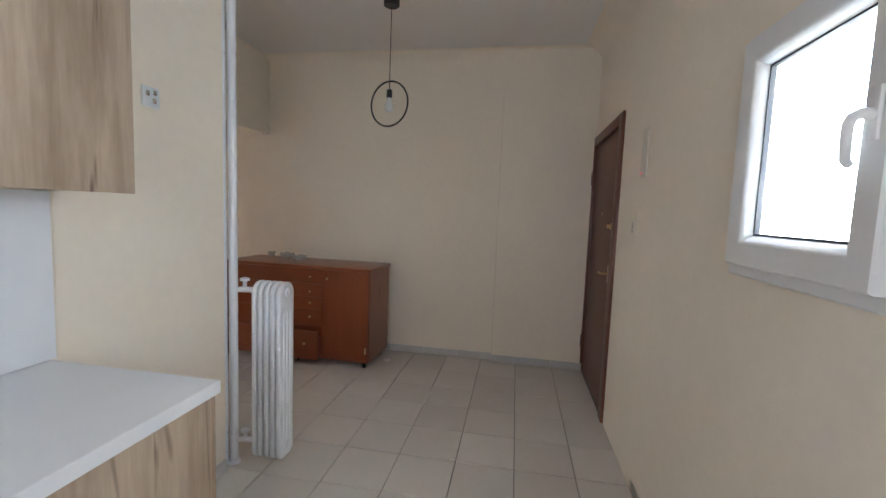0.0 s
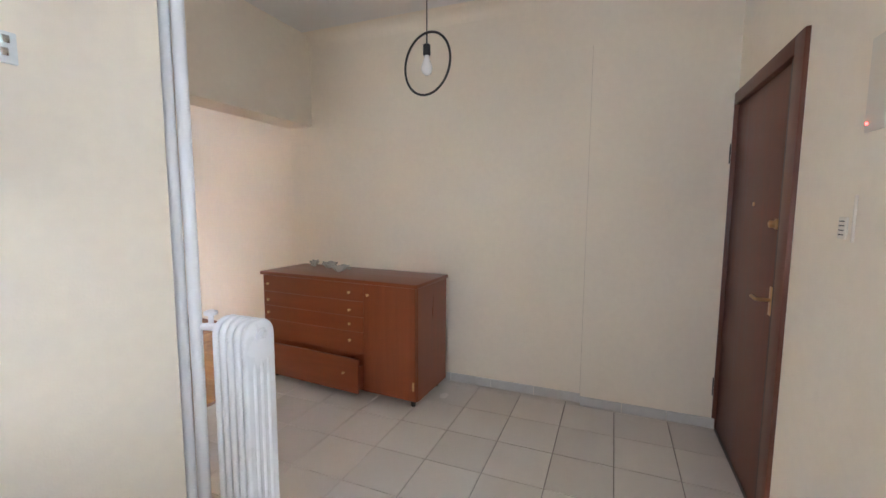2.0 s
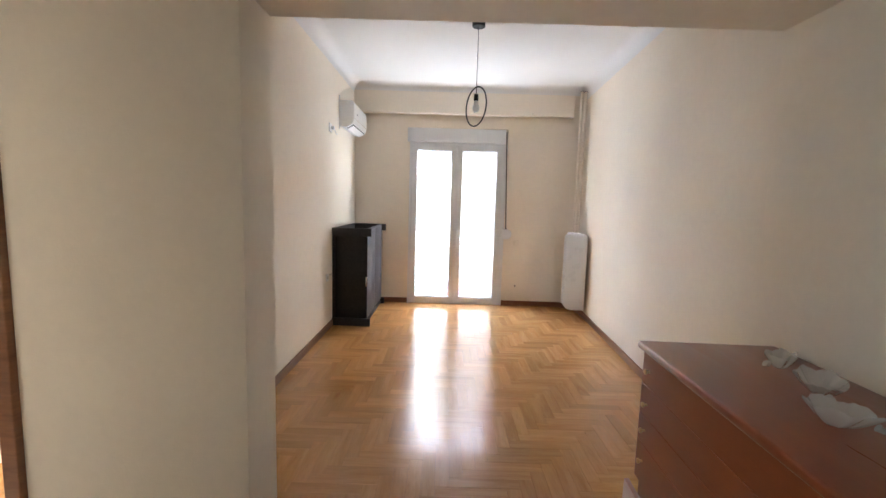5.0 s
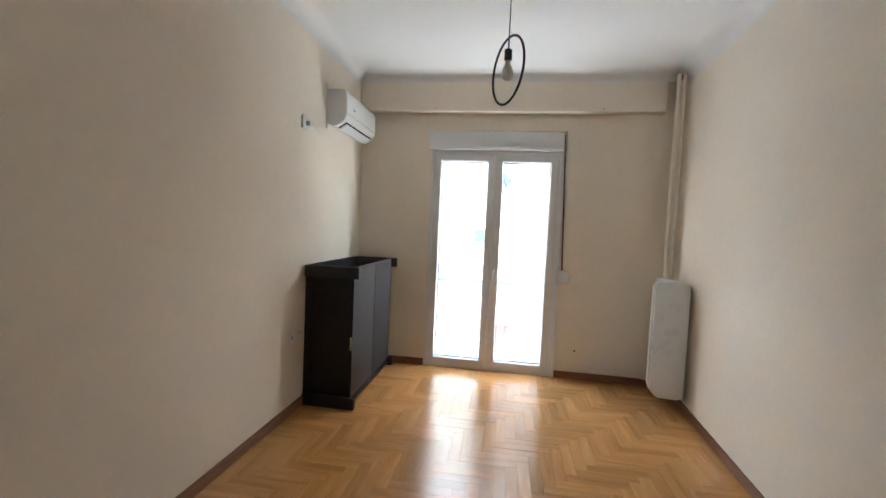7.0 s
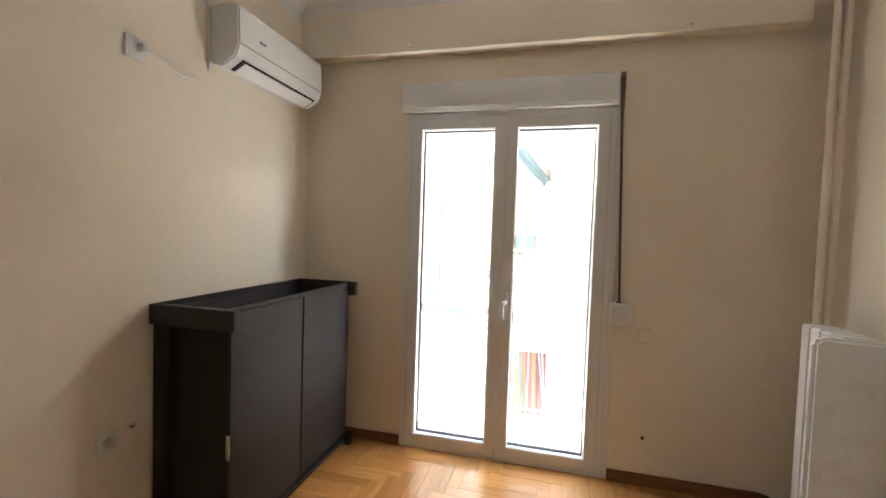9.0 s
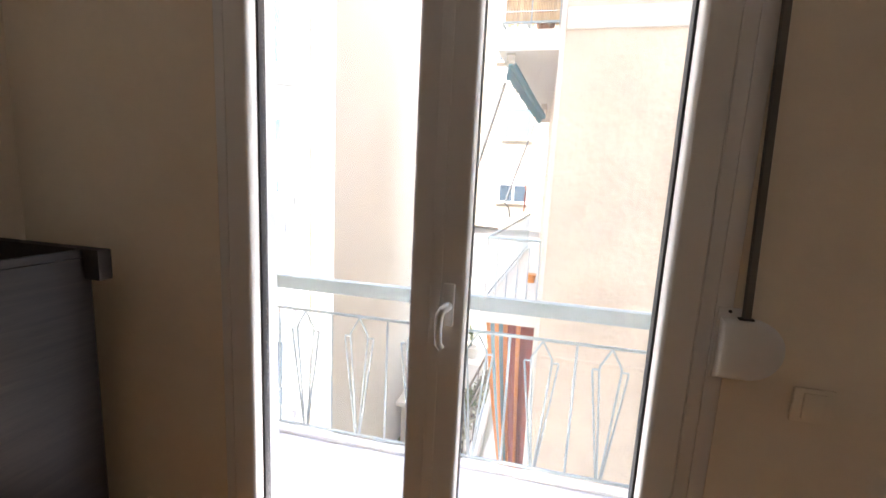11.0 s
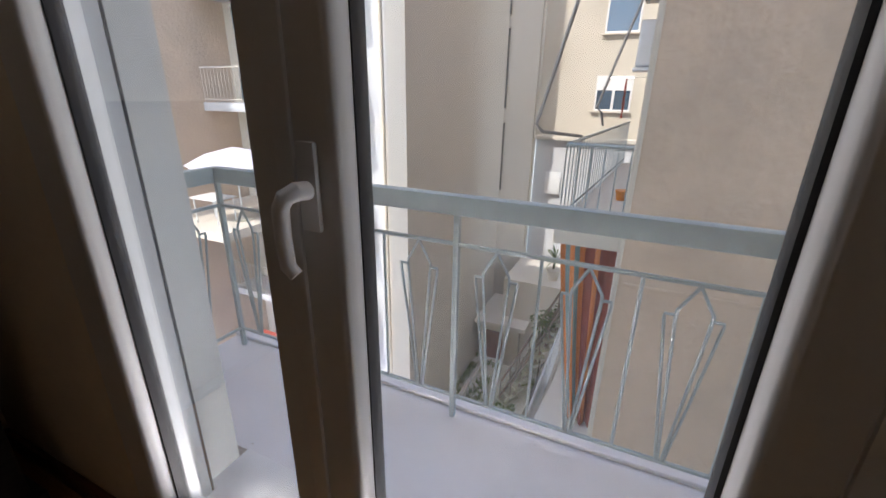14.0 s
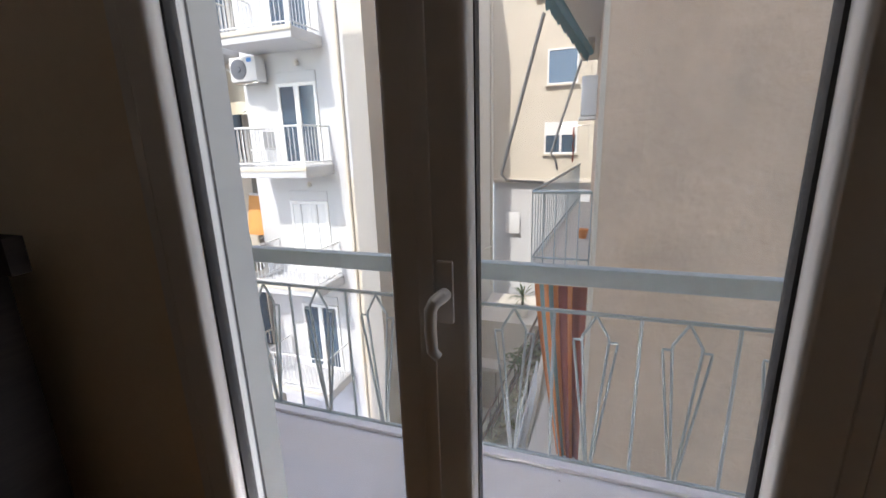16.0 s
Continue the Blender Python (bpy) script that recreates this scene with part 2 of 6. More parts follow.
def glass(name, tint=(0.95, 0.97, 0.97), rough=0.0, film=0.042):
    """A thin pane: mostly clear, with a weak mirror on top."""
    m = bpy.data.materials.new(name)
    m.use_nodes = True
    N, L = m.node_tree.nodes, m.node_tree.links
    N.remove(N["Principled BSDF"])
    clear = N.new("ShaderNodeBsdfTransparent")
    clear.inputs[0].default_value = (*tint, 1)
    shine = N.new("ShaderNodeBsdfGlossy")
    shine.inputs["Roughness"].default_value = rough
    fres = N.new("ShaderNodeLayerWeight")
    fres.inputs[0].default_value = 0.5
    power = N.new("ShaderNodeMath")
    power.operation = "POWER"
    power.inputs[1].default_value = 4.0
    L.new(fres.outputs["Facing"], power.inputs[0])
    fac = N.new("ShaderNodeMath")
    fac.operation = "MULTIPLY_ADD"
    fac.inputs[1].default_value, fac.inputs[2].default_value = 0.8, 0.03
    L.new(power.outputs[0], fac.inputs[0])
    mix = N.new("ShaderNodeMixShader")
    L.new(fac.outputs[0], mix.inputs[0])
    L.new(clear.outputs[0], mix.inputs[1])
    L.new(shine.outputs[0], mix.inputs[2])
    # a thin film of dust that scatters the daylight
    dust = N.new("ShaderNodeBsdfTranslucent")
    dust.inputs[0].default_value = (0.9, 0.93, 0.96, 1)
    smear = N.new("ShaderNodeTexNoise")
    smear.inputs["Scale"].default_value, smear.inputs["Detail"].default_value = 3.0, 6
    level = N.new("ShaderNodeMapRange")
    level.inputs["From Min"].default_value, level.inputs["From Max"].default_value = 0.3, 0.75
    level.inputs["To Min"].default_value, level.inputs["To Max"].default_value = film * 0.6, film * 1.5
    where = N.new("ShaderNodeTexCoord")
    L.new(where.outputs["Object"], smear.inputs["Vector"])
    L.new(smear.outputs["Fac"], level.inputs["Value"])
    mix2 = N.new("ShaderNodeMixShader")
    L.new(level.outputs[0], mix2.inputs[0])
    L.new(mix.outputs[0], mix2.inputs[1])
    L.new(dust.outputs[0], mix2.inputs[2])
    L.new(mix2.outputs[0], N["Material Output"].inputs[0])
    return m


WALL_PAINT = material("cream_wall_paint", (0.868, 0.782, 0.648), 0.7, spread=0.05, scale=1.1, fine=25, bump=0.2, bump_scale=120)
CEILING_PAINT = material("white_ceiling_paint", (0.82, 0.80, 0.76), 0.85, spread=0.02, scale=1.0, bump=0.08)
PVC = material("white_pvc", (0.80, 0.80, 0.79), 0.35, spread=0.015, scale=4, rough_spread=0.05)
RUBBER = material("black_rubber", (0.012, 0.012, 0.014), 0.6, spread=0.1)
PANE = glass("window_pane")
BRASS = material("worn_brass", (0.62, 0.42, 0.22), 0.3, metal=1.0, spread=0.1)
CHROME = material("brushed_steel", (0.62, 0.60, 0.57), 0.25, metal=1.0, spread=0.06)
BLACK_METAL = material("black_metal", (0.012, 0.012, 0.012), 0.45, spread=0.1)
RADIATOR_PAINT = material("white_radiator_enamel", (0.84, 0.86, 0.88), 0.3, spread=0.015, scale=8, bump=0.05, bump_scale=40)
SIDEBOARD_WOOD = wood("mahogany_veneer", (0.215, 0.046, 0.012), (0.27, 0.062, 0.016), 0.3, (8, 8, 0.7), ring=2.0, random_spread=0.06, coat=0.35, bump=0.05)
SIDEBOARD_FRONT = wood("mahogany_drawer_veneer", (0.215, 0.046, 0.012), (0.27, 0.062, 0.016), 0.3, (8, 0.7, 8), ring=2.0, random_spread=0.04, coat=0.35, bump=0.05)
SIDEBOARD_TOP = wood("mahogany_top_veneer", (0.215, 0.046, 0.012), (0.27, 0.062, 0.016), 0.3, (8, 0.7, 8), ring=2.0, random_spread=0.06, coat=0.35, bump=0.05)
DOOR_WOOD = wood("dark_brown_door_veneer", (0.095, 0.028, 0.015), (0.165, 0.055, 0.030), 0.45, (12, 12, 0.7), ring=2.5, random_spread=0.03, coat=0.1, bump=0.05)
DARK_WOOD = wood("dark_wenge_board", (0.009, 0.007, 0.008), (0.038, 0.029, 0.028), 0.6, (12, 0.8, 12), ring=4.0, random_spread=0.1, bump=0.1)
OAK = wood("kitchen_oak_board", (0.27, 0.19, 0.125), (0.58, 0.46, 0.335), 0.5, (6, 6, 0.55), ring=1.5, random_spread=0.05, knots=0.9, bump=0.08)
PARQUET = wood("varnished_parquet_strip", (0.42, 0.185, 0.052), (0.60, 0.32, 0.112), 0.2, (7, 0.8, 7), ring=2.2, random_spread=0.15, coat=0.12, bump=0.015)
PARQUET_LONG = wood("varnished_parquet_long", (0.42, 0.185, 0.052), (0.60, 0.32, 0.112), 0.2, (7, 0.8, 7), ring=2.2, random_spread=0.15, coat=0.12, bump=0.015, island=True)
PARQUET_CROSS = wood("varnished_parquet_cross", (0.42, 0.185, 0.052), (0.60, 0.32, 0.112), 0.2, (0.8, 7, 7), ring=2.2, random_spread=0.15, coat=0.12, bump=0.015, island=True)
PARQUET_JOINT = material("parquet_joint", (0.30, 0.14, 0.045), 0.5)
SKIRTING_WOOD = wood("wooden_skirting", (0.16, 0.06, 0.025), (0.30, 0.13, 0.055), 0.35, (1, 1, 9), ring=4, random_spread=0.1)
TILE = material("cream_floor_tile", (0.68, 0.63, 0.57), 0.26, spread=0.035, scale=3, fine=40, random_spread=0.05, dirt=(0.60, 0.55, 0.49), dirt_amount=0.12, dirt_scale=9, rough_spread=0.03)
GROUT = material("dark_grout", (0.22, 0.20, 0.18), 0.9, spread=0.2, fine=90)
SKIRTING_TILE = material("marble_skirting", (0.60, 0.58, 0.55), 0.35, spread=0.08, scale=6, fine=30, random_spread=0.05)
COUNTER = material("white_worktop_laminate", (0.76, 0.77, 0.78), 0.4, spread=0.02, scale=5)
BACKSPLASH = material("white_gloss_panel", (0.78, 0.80, 0.82), 0.25, spread=0.01)
PLASTER_BEIGE = material("beige_render", (0.60, 0.465, 0.355), 0.9, spread=0.16, scale=1.1, fine=9, bump=0.8, bump_scale=9, bump_depth=0.03, dirt=(0.44, 0.35, 0.28), dirt_amount=0.5, dirt_scale=1.6)
PLASTER_GREY = material("pale_grey_render", (0.62, 0.57, 0.49), 0.9, spread=0.07, scale=0.5, fine=9, bump=0.4, bump_scale=25, dirt=(0.46, 0.43, 0.38), dirt_amount=0.4, dirt_scale=0.5)
PLASTER_CREAM = material("stained_cream_render", (0.58, 0.53, 0.44), 0.9, spread=0.08, scale=0.6, fine=9, bump=0.4, bump_scale=25, dirt=(0.44, 0.38, 0.29), dirt_amount=0.6, dirt_scale=0.8)
PLASTER_WHITE = material("white_render", (0.54, 0.55, 0.565), 0.85, spread=0.04, scale=0.6, fine=9, bump=0.3, bump_scale=25, dirt=(0.62, 0.60, 0.56), dirt_amount=0.4, dirt_scale=0.9)
CONCRETE = material("weathered_concrete", (0.52, 0.50, 0.42), 0.9, spread=0.15, scale=1.5, fine=30, bump=0.4, bump_scale=60, dirt=(0.25, 0.28, 0.14), dirt_amount=0.8, dirt_scale=0.8)
BALCONY_PAINT = material("grey_balcony_paint", (0.66, 0.61, 0.59), 0.6, spread=0.06, scale=2.5, fine=40, bump=0.2, bump_scale=80, dirt=(0.38, 0.37, 0.37), dirt_amount=0.35, dirt_scale=3)
RAIL_PAINT = material("pale_green_grey_rail_paint", (0.31, 0.36, 0.36), 0.45, spread=0.08, scale=9, dirt=(0.20, 0.15, 0.10), dirt_amount=0.3, dirt_scale=20)
WHITE_IRON = material("white_painted_iron", (0.70, 0.71, 0.71), 0.5, spread=0.05, scale=9)
DARK_GLASS = material("dark_window_glass", (0.05, 0.085, 0.125), 0.08, spread=0.1, rough_spread=0.03)

# ---- structure: the flat ----
H1, H2 = 2.90, 2.98            # ceilings of the hall and of the living room
XE, XW, XK = 0.0, -2.58, -2.105  # hall east wall, living west wall, end of the kitchen wall
Y0, YB, YK, YD = -0.064, -4.16, -5.50, -7.62  # balcony wall, beam's far face, kitchen wall, entrance wall


def east_x(y):
    return 0.54 + 0.065 * y


structure("floor_slab", boxes((-5.3, 0.8, -7.9, 0.27, -0.25, -0.012)), GROUT, "concrete floor slab under the whole flat", category="floor")
structure("wall_east_hall", boxes((0.0, 0.7, -7.9, YB, -0.1, H2 + 0.1), (-0.045, 0.0, YD, -6.785, -0.01, H1)), WALL_PAINT, "cream painted hall wall with a shallow pilaster", category="wall")
bm = prism([(east_x(YB), YB), (0.8, YB), (0.8, 0.27), (east_x(0.27), 0.27)], -0.1, H2 + 0.1)
structure("wall_east_living", bm, WALL_PAINT, "cream painted living room wall", category="wall")
# thin strip whose colour paints the soft shade at the pilaster's step
structure("pilaster_shade_line", boxes((-0.0465, 0.0, -6.7845, -6.783, 0.07, 2.5)), material("pilaster_edge_shade", (0.55, 0.47, 0.38), 0.9, spread=0.3, scale=9), "thin painted shade line along the pilaster edge", category="crack")
WX0, WX1, WZ0, WZ1 = -3.165, -2.60, 1.29, 1.94
structure("wall_entrance", boxes((-5.3, WX0, YD - 0.25, YD, -0.1, H1 + 0.1), (WX1, -1.06, YD - 0.25, YD, -0.1, H1 + 0.1), (WX0, WX1, YD - 0.25, YD, -0.1, WZ0), (WX0, WX1, YD - 0.25, YD, WZ1, H1 + 0.1), (-1.06, 0.0, YD - 0.25, YD, 2.12, H1 + 0.1), (-1.06, 0.0, YD - 0.25, YD - 0.13, -0.1, 2.12)), WALL_PAINT, "cream painted entrance wall with the flat's door and a small window", category="wall")
structure("wall_kitchen", boxes((-5.3, XK, YK, YK + 0.2, -0.1, H1 + 0.1)), WALL_PAINT, "cream painted kitchen wall ending at the radiator pipes", category="wall")
structure("wall_back", boxes((-5.5, -5.3, -7.9, -7.3, -0.1, H1 + 0.1), (-5.5, -5.3, -6.3, -4.3, -0.1, H1 + 0.1), (-5.5, -5.3, -7.3, -6.3, -0.1, 1.0), (-5.5, -5.3, -7.3, -6.3, 2.2, H1 + 0.1)), WALL_PAINT, "plain cream painted end wall of the kitchen with an added opening", category="wall")
structure("pillar", boxes((-2.90, -2.045, -4.42, YB, -0.1, H2 + 0.05)), WALL_PAINT, "cream painted pillar beside the living room opening", category="pillar")
structure("beam", boxes((-2.045, XE, -4.42, YB, 2.133, H2 + 0.05), bevel=0.0), WALL_PAINT, "cream painted beam over the wide opening", category="beam")
structure("wall_west_living", boxes((-2.9, XW, YB, 0.27, -0.1, H2 + 0.1)), WALL_PAINT, "cream painted living room wall below the air conditioner", category="wall")
DX0, DX1, DZ1 = -1.835, -0.50, 2.235
DXL = -1.86   # outer reveal
DXR = -0.29   # the outer reveal is wider on the strap side
structure("wall_balcony", boxes((-2.9, DX0, Y0, 0.036, -0.1, H2 + 0.1), (-2.9, DXL, 0.036, 0.235, -0.1, H2 + 0.1), (DXL, DX0, 0.036, 0.235, DZ1, H2 + 0.1), (DX1, 0.8, Y0, 0.036, -0.1, H2 + 0.1), (DXR, 0.8, 0.036, 0.235, -0.1, H2 + 0.1), (DX1, DXR, 0.036, 0.235, DZ1, H2 + 0.1), (DX0, DX1, Y0, 0.235, DZ1 + 0.2, H2 + 0.1), (DX0, DX1, 0.0, 0.235, DZ1, DZ1 + 0.2)), WALL_PAINT, "cream painted balcony wall with a tall glazed door", category="wall")
structure("lintel_beam", boxes((XW, 0.36, -0.165, Y0, 2.60, H2), bevel=0.006), WALL_PAINT, "cream painted beam above the balcony door", category="beam")
structure("ceiling_hall", boxes((-5.3, 0.1, -7.8, -4.3, H1, H1 + 0.15)), CEILING_PAINT, "white painted hall ceiling", category="ceiling")
structure("ceiling_living", boxes((-2.7, 0.7, YB - 0.05, 0.1, H2, H2 + 0.15)), CEILING_PAINT, "white painted living room ceiling", category="ceiling")
structure("wall_corridor", boxes((-4.4, -3.55, -4.42, -4.2, -0.1, H1 + 0.1), (-4.4, -4.2, -5.3, -4.42, -0.1, H1 + 0.1), (-3.6, -2.9, -2.2, -2.0, -0.1, 0.9), (-3.6, -2.9, -2.2, -2.0, 2.1, H1 + 0.1), (-3.0, -2.9, -2.2, -2.0, 0.9, 2.1), (-3.6, -3.58, -2.2, -2.0, 0.9, 2.1), (-3.75, -3.6, -4.2, -2.0, -0.1, H1 + 0.1), (-3.55, -2.90, -4.42, YB, 2.1, H1 + 0.1)), WALL_PAINT, "cream painted walls of the side corridor", category="wall")
structure("ceiling_corridor", boxes((-4.4, -2.6, -4.3, -2.0, H1 + 0.002, H1 + 0.12)), CEILING_PAINT, "white painted corridor ceiling", category="ceiling")
structure("floor_corridor", boxes((-4.4, -2.58, -4.33, -2.0, -0.012, 0.0)), PARQUET, "varnished wooden floor of the side room", category="floor")
structure("door_frame_corridor", boxes((-2.96, -2.90, -4.45, -4.40, 0, 2.1), (-3.55, -3.49, -4.45, -4.40, 0, 2.1), (-3.49, -2.96, -4.45, -4.40, 2.03, 2.1), bevel=0.004), SKIRTING_WOOD, "brown wooden door frame of the side room", category="door frame")


def cove(name, run, radius, m, mat, label):
    """A hollow moulding between a wall (at u = 0) and a ceiling (at v = 0)."""
    outline = [(-0.004, 0.004), (radius, 0.004)] + [(radius * (1 - math.sin(a)), -radius * (1 - math.cos(a))) for a in [math.pi / 2 * i / 8 for i in range(9)]] + [(-0.004, -radius)]
    bm = prism(outline, 0, run, axis="y")
    bm.transform(m)
    return structure(name, bm, mat, label, smooth=True, category="cornice")


cove("cornice_west", 4.06, 0.13, pose(XW, YB, H2), CEILING_PAINT, "white painted hollow cornice")
cove("cornice_east", 4.06, 0.13, pose(east_x(Y0), Y0, H2, 0, 0, 180 - math.degrees(math.atan(0.065))), CEILING_PAINT, "white painted hollow cornice")
cove("cornice_balcony", 3.0, 0.10, pose(XW, -0.165, H2, 0, 0, -90), CEILING_PAINT, "white painted hollow cornice")
cove("cornice_hall", 3.3, 0.10, pose(0.0, -4.42, H1, 0, 0, 180), WALL_PAINT, "cream painted hollow cornice")
cove("cornice_entrance", 5.3, 0.14, pose(0.0, YD, H1, 0, 0, 90), WALL_PAINT, "cream painted hollow cornice")


# skirtings
def skirting(name, x0, y0, x1, y1, height, thick, mat, label, piece=0.0):
    """A skirting along a wall's foot; the wall stands on its left-hand side as one goes from the first end to the other."""
    a, b = Vector((x0, y0, 0)), Vector((x1, y1, 0))
    run = (b - a).length
    turn = math.degrees(math.atan2(y1 - y0, x1 - x0))
    n = max(1, round(run / piece)) if piece else 1
    if n == 1:
        bm = box(0, run, -thick, 0, 0, height, 0.004)
        bm.transform(pose(x0, y0, 0.001, 0, 0, turn))
        structure(name, bm, mat, label, category="skirting")
        return
    owner = tagged(new(name), label, "skirting", "", "structure")
    owner.matrix_basis = pose(x0, y0, 0.001, 0, 0, turn)
    w = run / n
    me = None
    for i in range(n):
        if me is None:
            ob = link("skirting_tile", box(0.0015, w - 0.0015, -thick, 0, 0, height, 0.003, 1), mat, owner)
            me = ob.data
        else:
            ob = new("skirting_tile", me)
            ob.parent = owner
        ob.location = (i * w, 0, 0)


skirting("skirting_hall_a", 0.0, -6.785, 0.0, YB - 0.26, 0.068, -0.012, SKIRTING_TILE, "pale marbled tile skirting", 0.333)
skirting("skirting_hall_b", -0.045, YD, -0.045, -6.785, 0.068, -0.012, SKIRTING_TILE, "pale marbled tile skirting", 0.333)
skirting("skirting_entrance", -1.075, YD, -5.2, YD, 0.068, -0.012, SKIRTING_TILE, "pale marbled tile skirting", 0.333)
skirting("skirting_kitchen", -2.93, YK, XK, YK, 0.068, 0.012, SKIRTING_TILE, "pale marbled tile skirting", 0.333)
skirting("skirting_living_east", east_x(YB + 0.02), YB + 0.02, east_x(-0.25), -0.25, 0.07, -0.018, SKIRTING_WOOD, "varnished brown wooden skirting")
skirting("skirting_living_west", XW, YB + 0.02, XW, Y0, 0.07, 0.018, SKIRTING_WOOD, "varnished brown wooden skirting")
skirting("skirting_balcony_a", XW + 0.02, Y0, DX0, Y0, 0.07, 0.018, SKIRTING_WOOD, "varnished brown wooden skirting")
skirting("skirting_balcony_b", DX1, Y0, 0.30, Y0, 0.07, 0.018, SKIRTING_WOOD, "varnished brown wooden skirting")
skirting("skirting_corner", 0.30, Y0, east_x(-0.26), -0.26, 0.07, 0.018, SKIRTING_WOOD, "varnished brown wooden skirting")

# ---- the balcony door and windows ----
def bar_frame(x0, x1, z0, z1, w, y0, y1, bevel=0.006):
    """Four butted bars round an opening, as one moulded frame."""
    bm = bmesh.new()
    box(x0, x0 + w, y0, y1, z0, z1, bevel, 2, bm)
    box(x1 - w, x1, y0, y1, z0, z1, bevel, 2, bm)
    box(x0 + w - 0.001, x1 - w + 0.001, y0 + 0.001, y1 - 0.001, z0 + 0.001, z0 + w, bevel, 2, bm)
    box(x0 + w - 0.001, x1 - w + 0.001, y0 + 0.001, y1 - 0.001, z1 - w, z1 - 0.001, bevel, 2, bm)
    return bm


def mitred_frame(x0, x1, z0, z1, profile):
    """A frame with mitred corners, from an outline of (inset, y) pairs."""
    b = bmesh.new()
    rings = [[b.verts.new((x0 + i if left else x1 - i, y, z0 + i if low else z1 - i)) for i, y in profile] for left, low in ((True, True), (False, True), (False, False), (True, False))]
    n = len(profile)
    for c in range(4):
        for k in range(n):
            b.faces.new((rings[c][k], rings[c][(k + 1) % n], rings[(c + 1) % 4][(k + 1) % n], rings[(c + 1) % 4][k]))
    return b


def gasket(x0, x1, z0, z1, y0, y1, w=0.007):
    return boxes((x0 - w, x0, y0, y1, z0 - w, z1 + w), (x1, x1 + w, y0, y1, z0 - w, z1 + w), (x0, x1, y0, y1, z0 - w, z0), (x0, x1, y0, y1, z1, z1 + w))


def window_handle(parent, m, mat, size=1.0):
    """A crank handle: rose plate, neck and grip that ends in a small hook."""
    plate = part("handle", box(-0.015, 0.015, -0.010, 0.0, -0.055, 0.060, 0.004), mat, parent, "white cranked window handle")
    bm = tube([(0, -0.008, 0.0), (0, -0.030, 0.002), (-0.008, -0.040, -0.004), (-0.015, -0.042, -0.018), (-0.017, -0.041, -0.055), (-0.015, -0.040, -0.095), (-0.005, -0.038, -0.106)], [0.012, 0.012, 0.0115, 0.011, 0.0105, 0.010, 0.009], 12)
    grip = part("grip", bm, mat, plate)
    plate.matrix_basis = m @ Matrix.Scale(size, 4)
    return plate


door = thing("door_1", pose(0, 0, 0), "white plastic balcony door with two glazed leaves, closed", "balcony door", kind="structure")
part("door_frame", mitred_frame(DX0 + 0.001, -0.536, -0.004, DZ1 - 0.002, [(0, 0.035), (0, -0.064), (0.002, -0.066), (0.030, -0.066), (0.032, -0.064), (0.032, -0.004), (0.090, -0.004), (0.090, 0.035)]), PVC, door)
part("frame_trim", box(-0.5355, DX1 - 0.001, -0.066, 0.035, -0.004, DZ1 - 0.002, 0.002), PVC, door)
SASH = [(0, -0.005), (0, -0.066), (0.004, -0.070), (0.060, -0.070), (0.067, -0.067), (0.072, -0.059), (0.075, -0.047), (0.075, -0.005)]
for gx0, gx1, sx0, sx1 in ((-1.724, -1.256, -1.800, -1.182), (-1.108, -0.644, -1.179, -0.569)):
    leaf = part("leaf", mitred_frame(sx0, sx1, 0.028, 2.200, SASH), PVC, door)
    part("gasket", gasket(gx0 + 0.006, gx1 - 0.006, 0.108, 2.119, -0.034, -0.005, 0.010), RUBBER, leaf)
    pane = part("pane", box(gx0 + 0.001, gx1 - 0.001, -0.022, -0.016, 0.104, 2.123), PANE, leaf, smooth=False)
    pane.visible_shadow = False
part("meeting_strip", box(-1.197, -1.168, -0.078, -0.0705, 0.03, 2.195, 0.003), PVC, door)
window_handle(door, pose(-1.147, -0.0705, 1.035), PVC, 0.98)
part("sill", box(DXL + 0.002, DXR - 0.002, 0.037, 0.275, -0.06, -0.01, 0.008), material("worn_marble", (0.62, 0.60, 0.57), 0.5, spread=0.1, scale=5, dirt=(0.4, 0.37, 0.33), dirt_amount=0.6, dirt_scale=9), door, "worn pale marble threshold")
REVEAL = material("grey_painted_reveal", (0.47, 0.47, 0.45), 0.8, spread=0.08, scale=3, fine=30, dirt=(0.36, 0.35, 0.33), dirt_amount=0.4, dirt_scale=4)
GUIDE = material("grey_guide_aluminium", (0.42, 0.43, 0.44), 0.5, metal=0.3, spread=0.05)
for gx in (DXL + 0.006, DXR - 0.046):
    guide = part("shutter_guide", box(gx, gx + 0.04, 0.055, 0.105, -0.01, DZ1, 0.004), GUIDE, door)
    part("slot", box(gx + 0.002, gx + 0.038, 0.1055, 0.1125, -0.008, DZ1), RUBBER, guide, "dark guide slot")
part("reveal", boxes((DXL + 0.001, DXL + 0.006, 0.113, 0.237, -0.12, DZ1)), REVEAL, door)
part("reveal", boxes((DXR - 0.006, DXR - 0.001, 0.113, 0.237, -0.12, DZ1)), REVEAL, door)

shutter_box = thing("shutter_box", pose(0, 0, 0), "white plastic roller shutter box above the balcony door", "shutter box")
part("cover", box(-1.865, -0.530, Y0 - 0.03, Y0 + 0.05, DZ1 + 0.004, 2.425, 0.008), PVC, shutter_box)
part("lid_strip", box(-1.86, -0.535, Y0 - 0.034, Y0 - 0.028, DZ1 + 0.03, DZ1 + 0.038, 0.002), PVC, shutter_box)

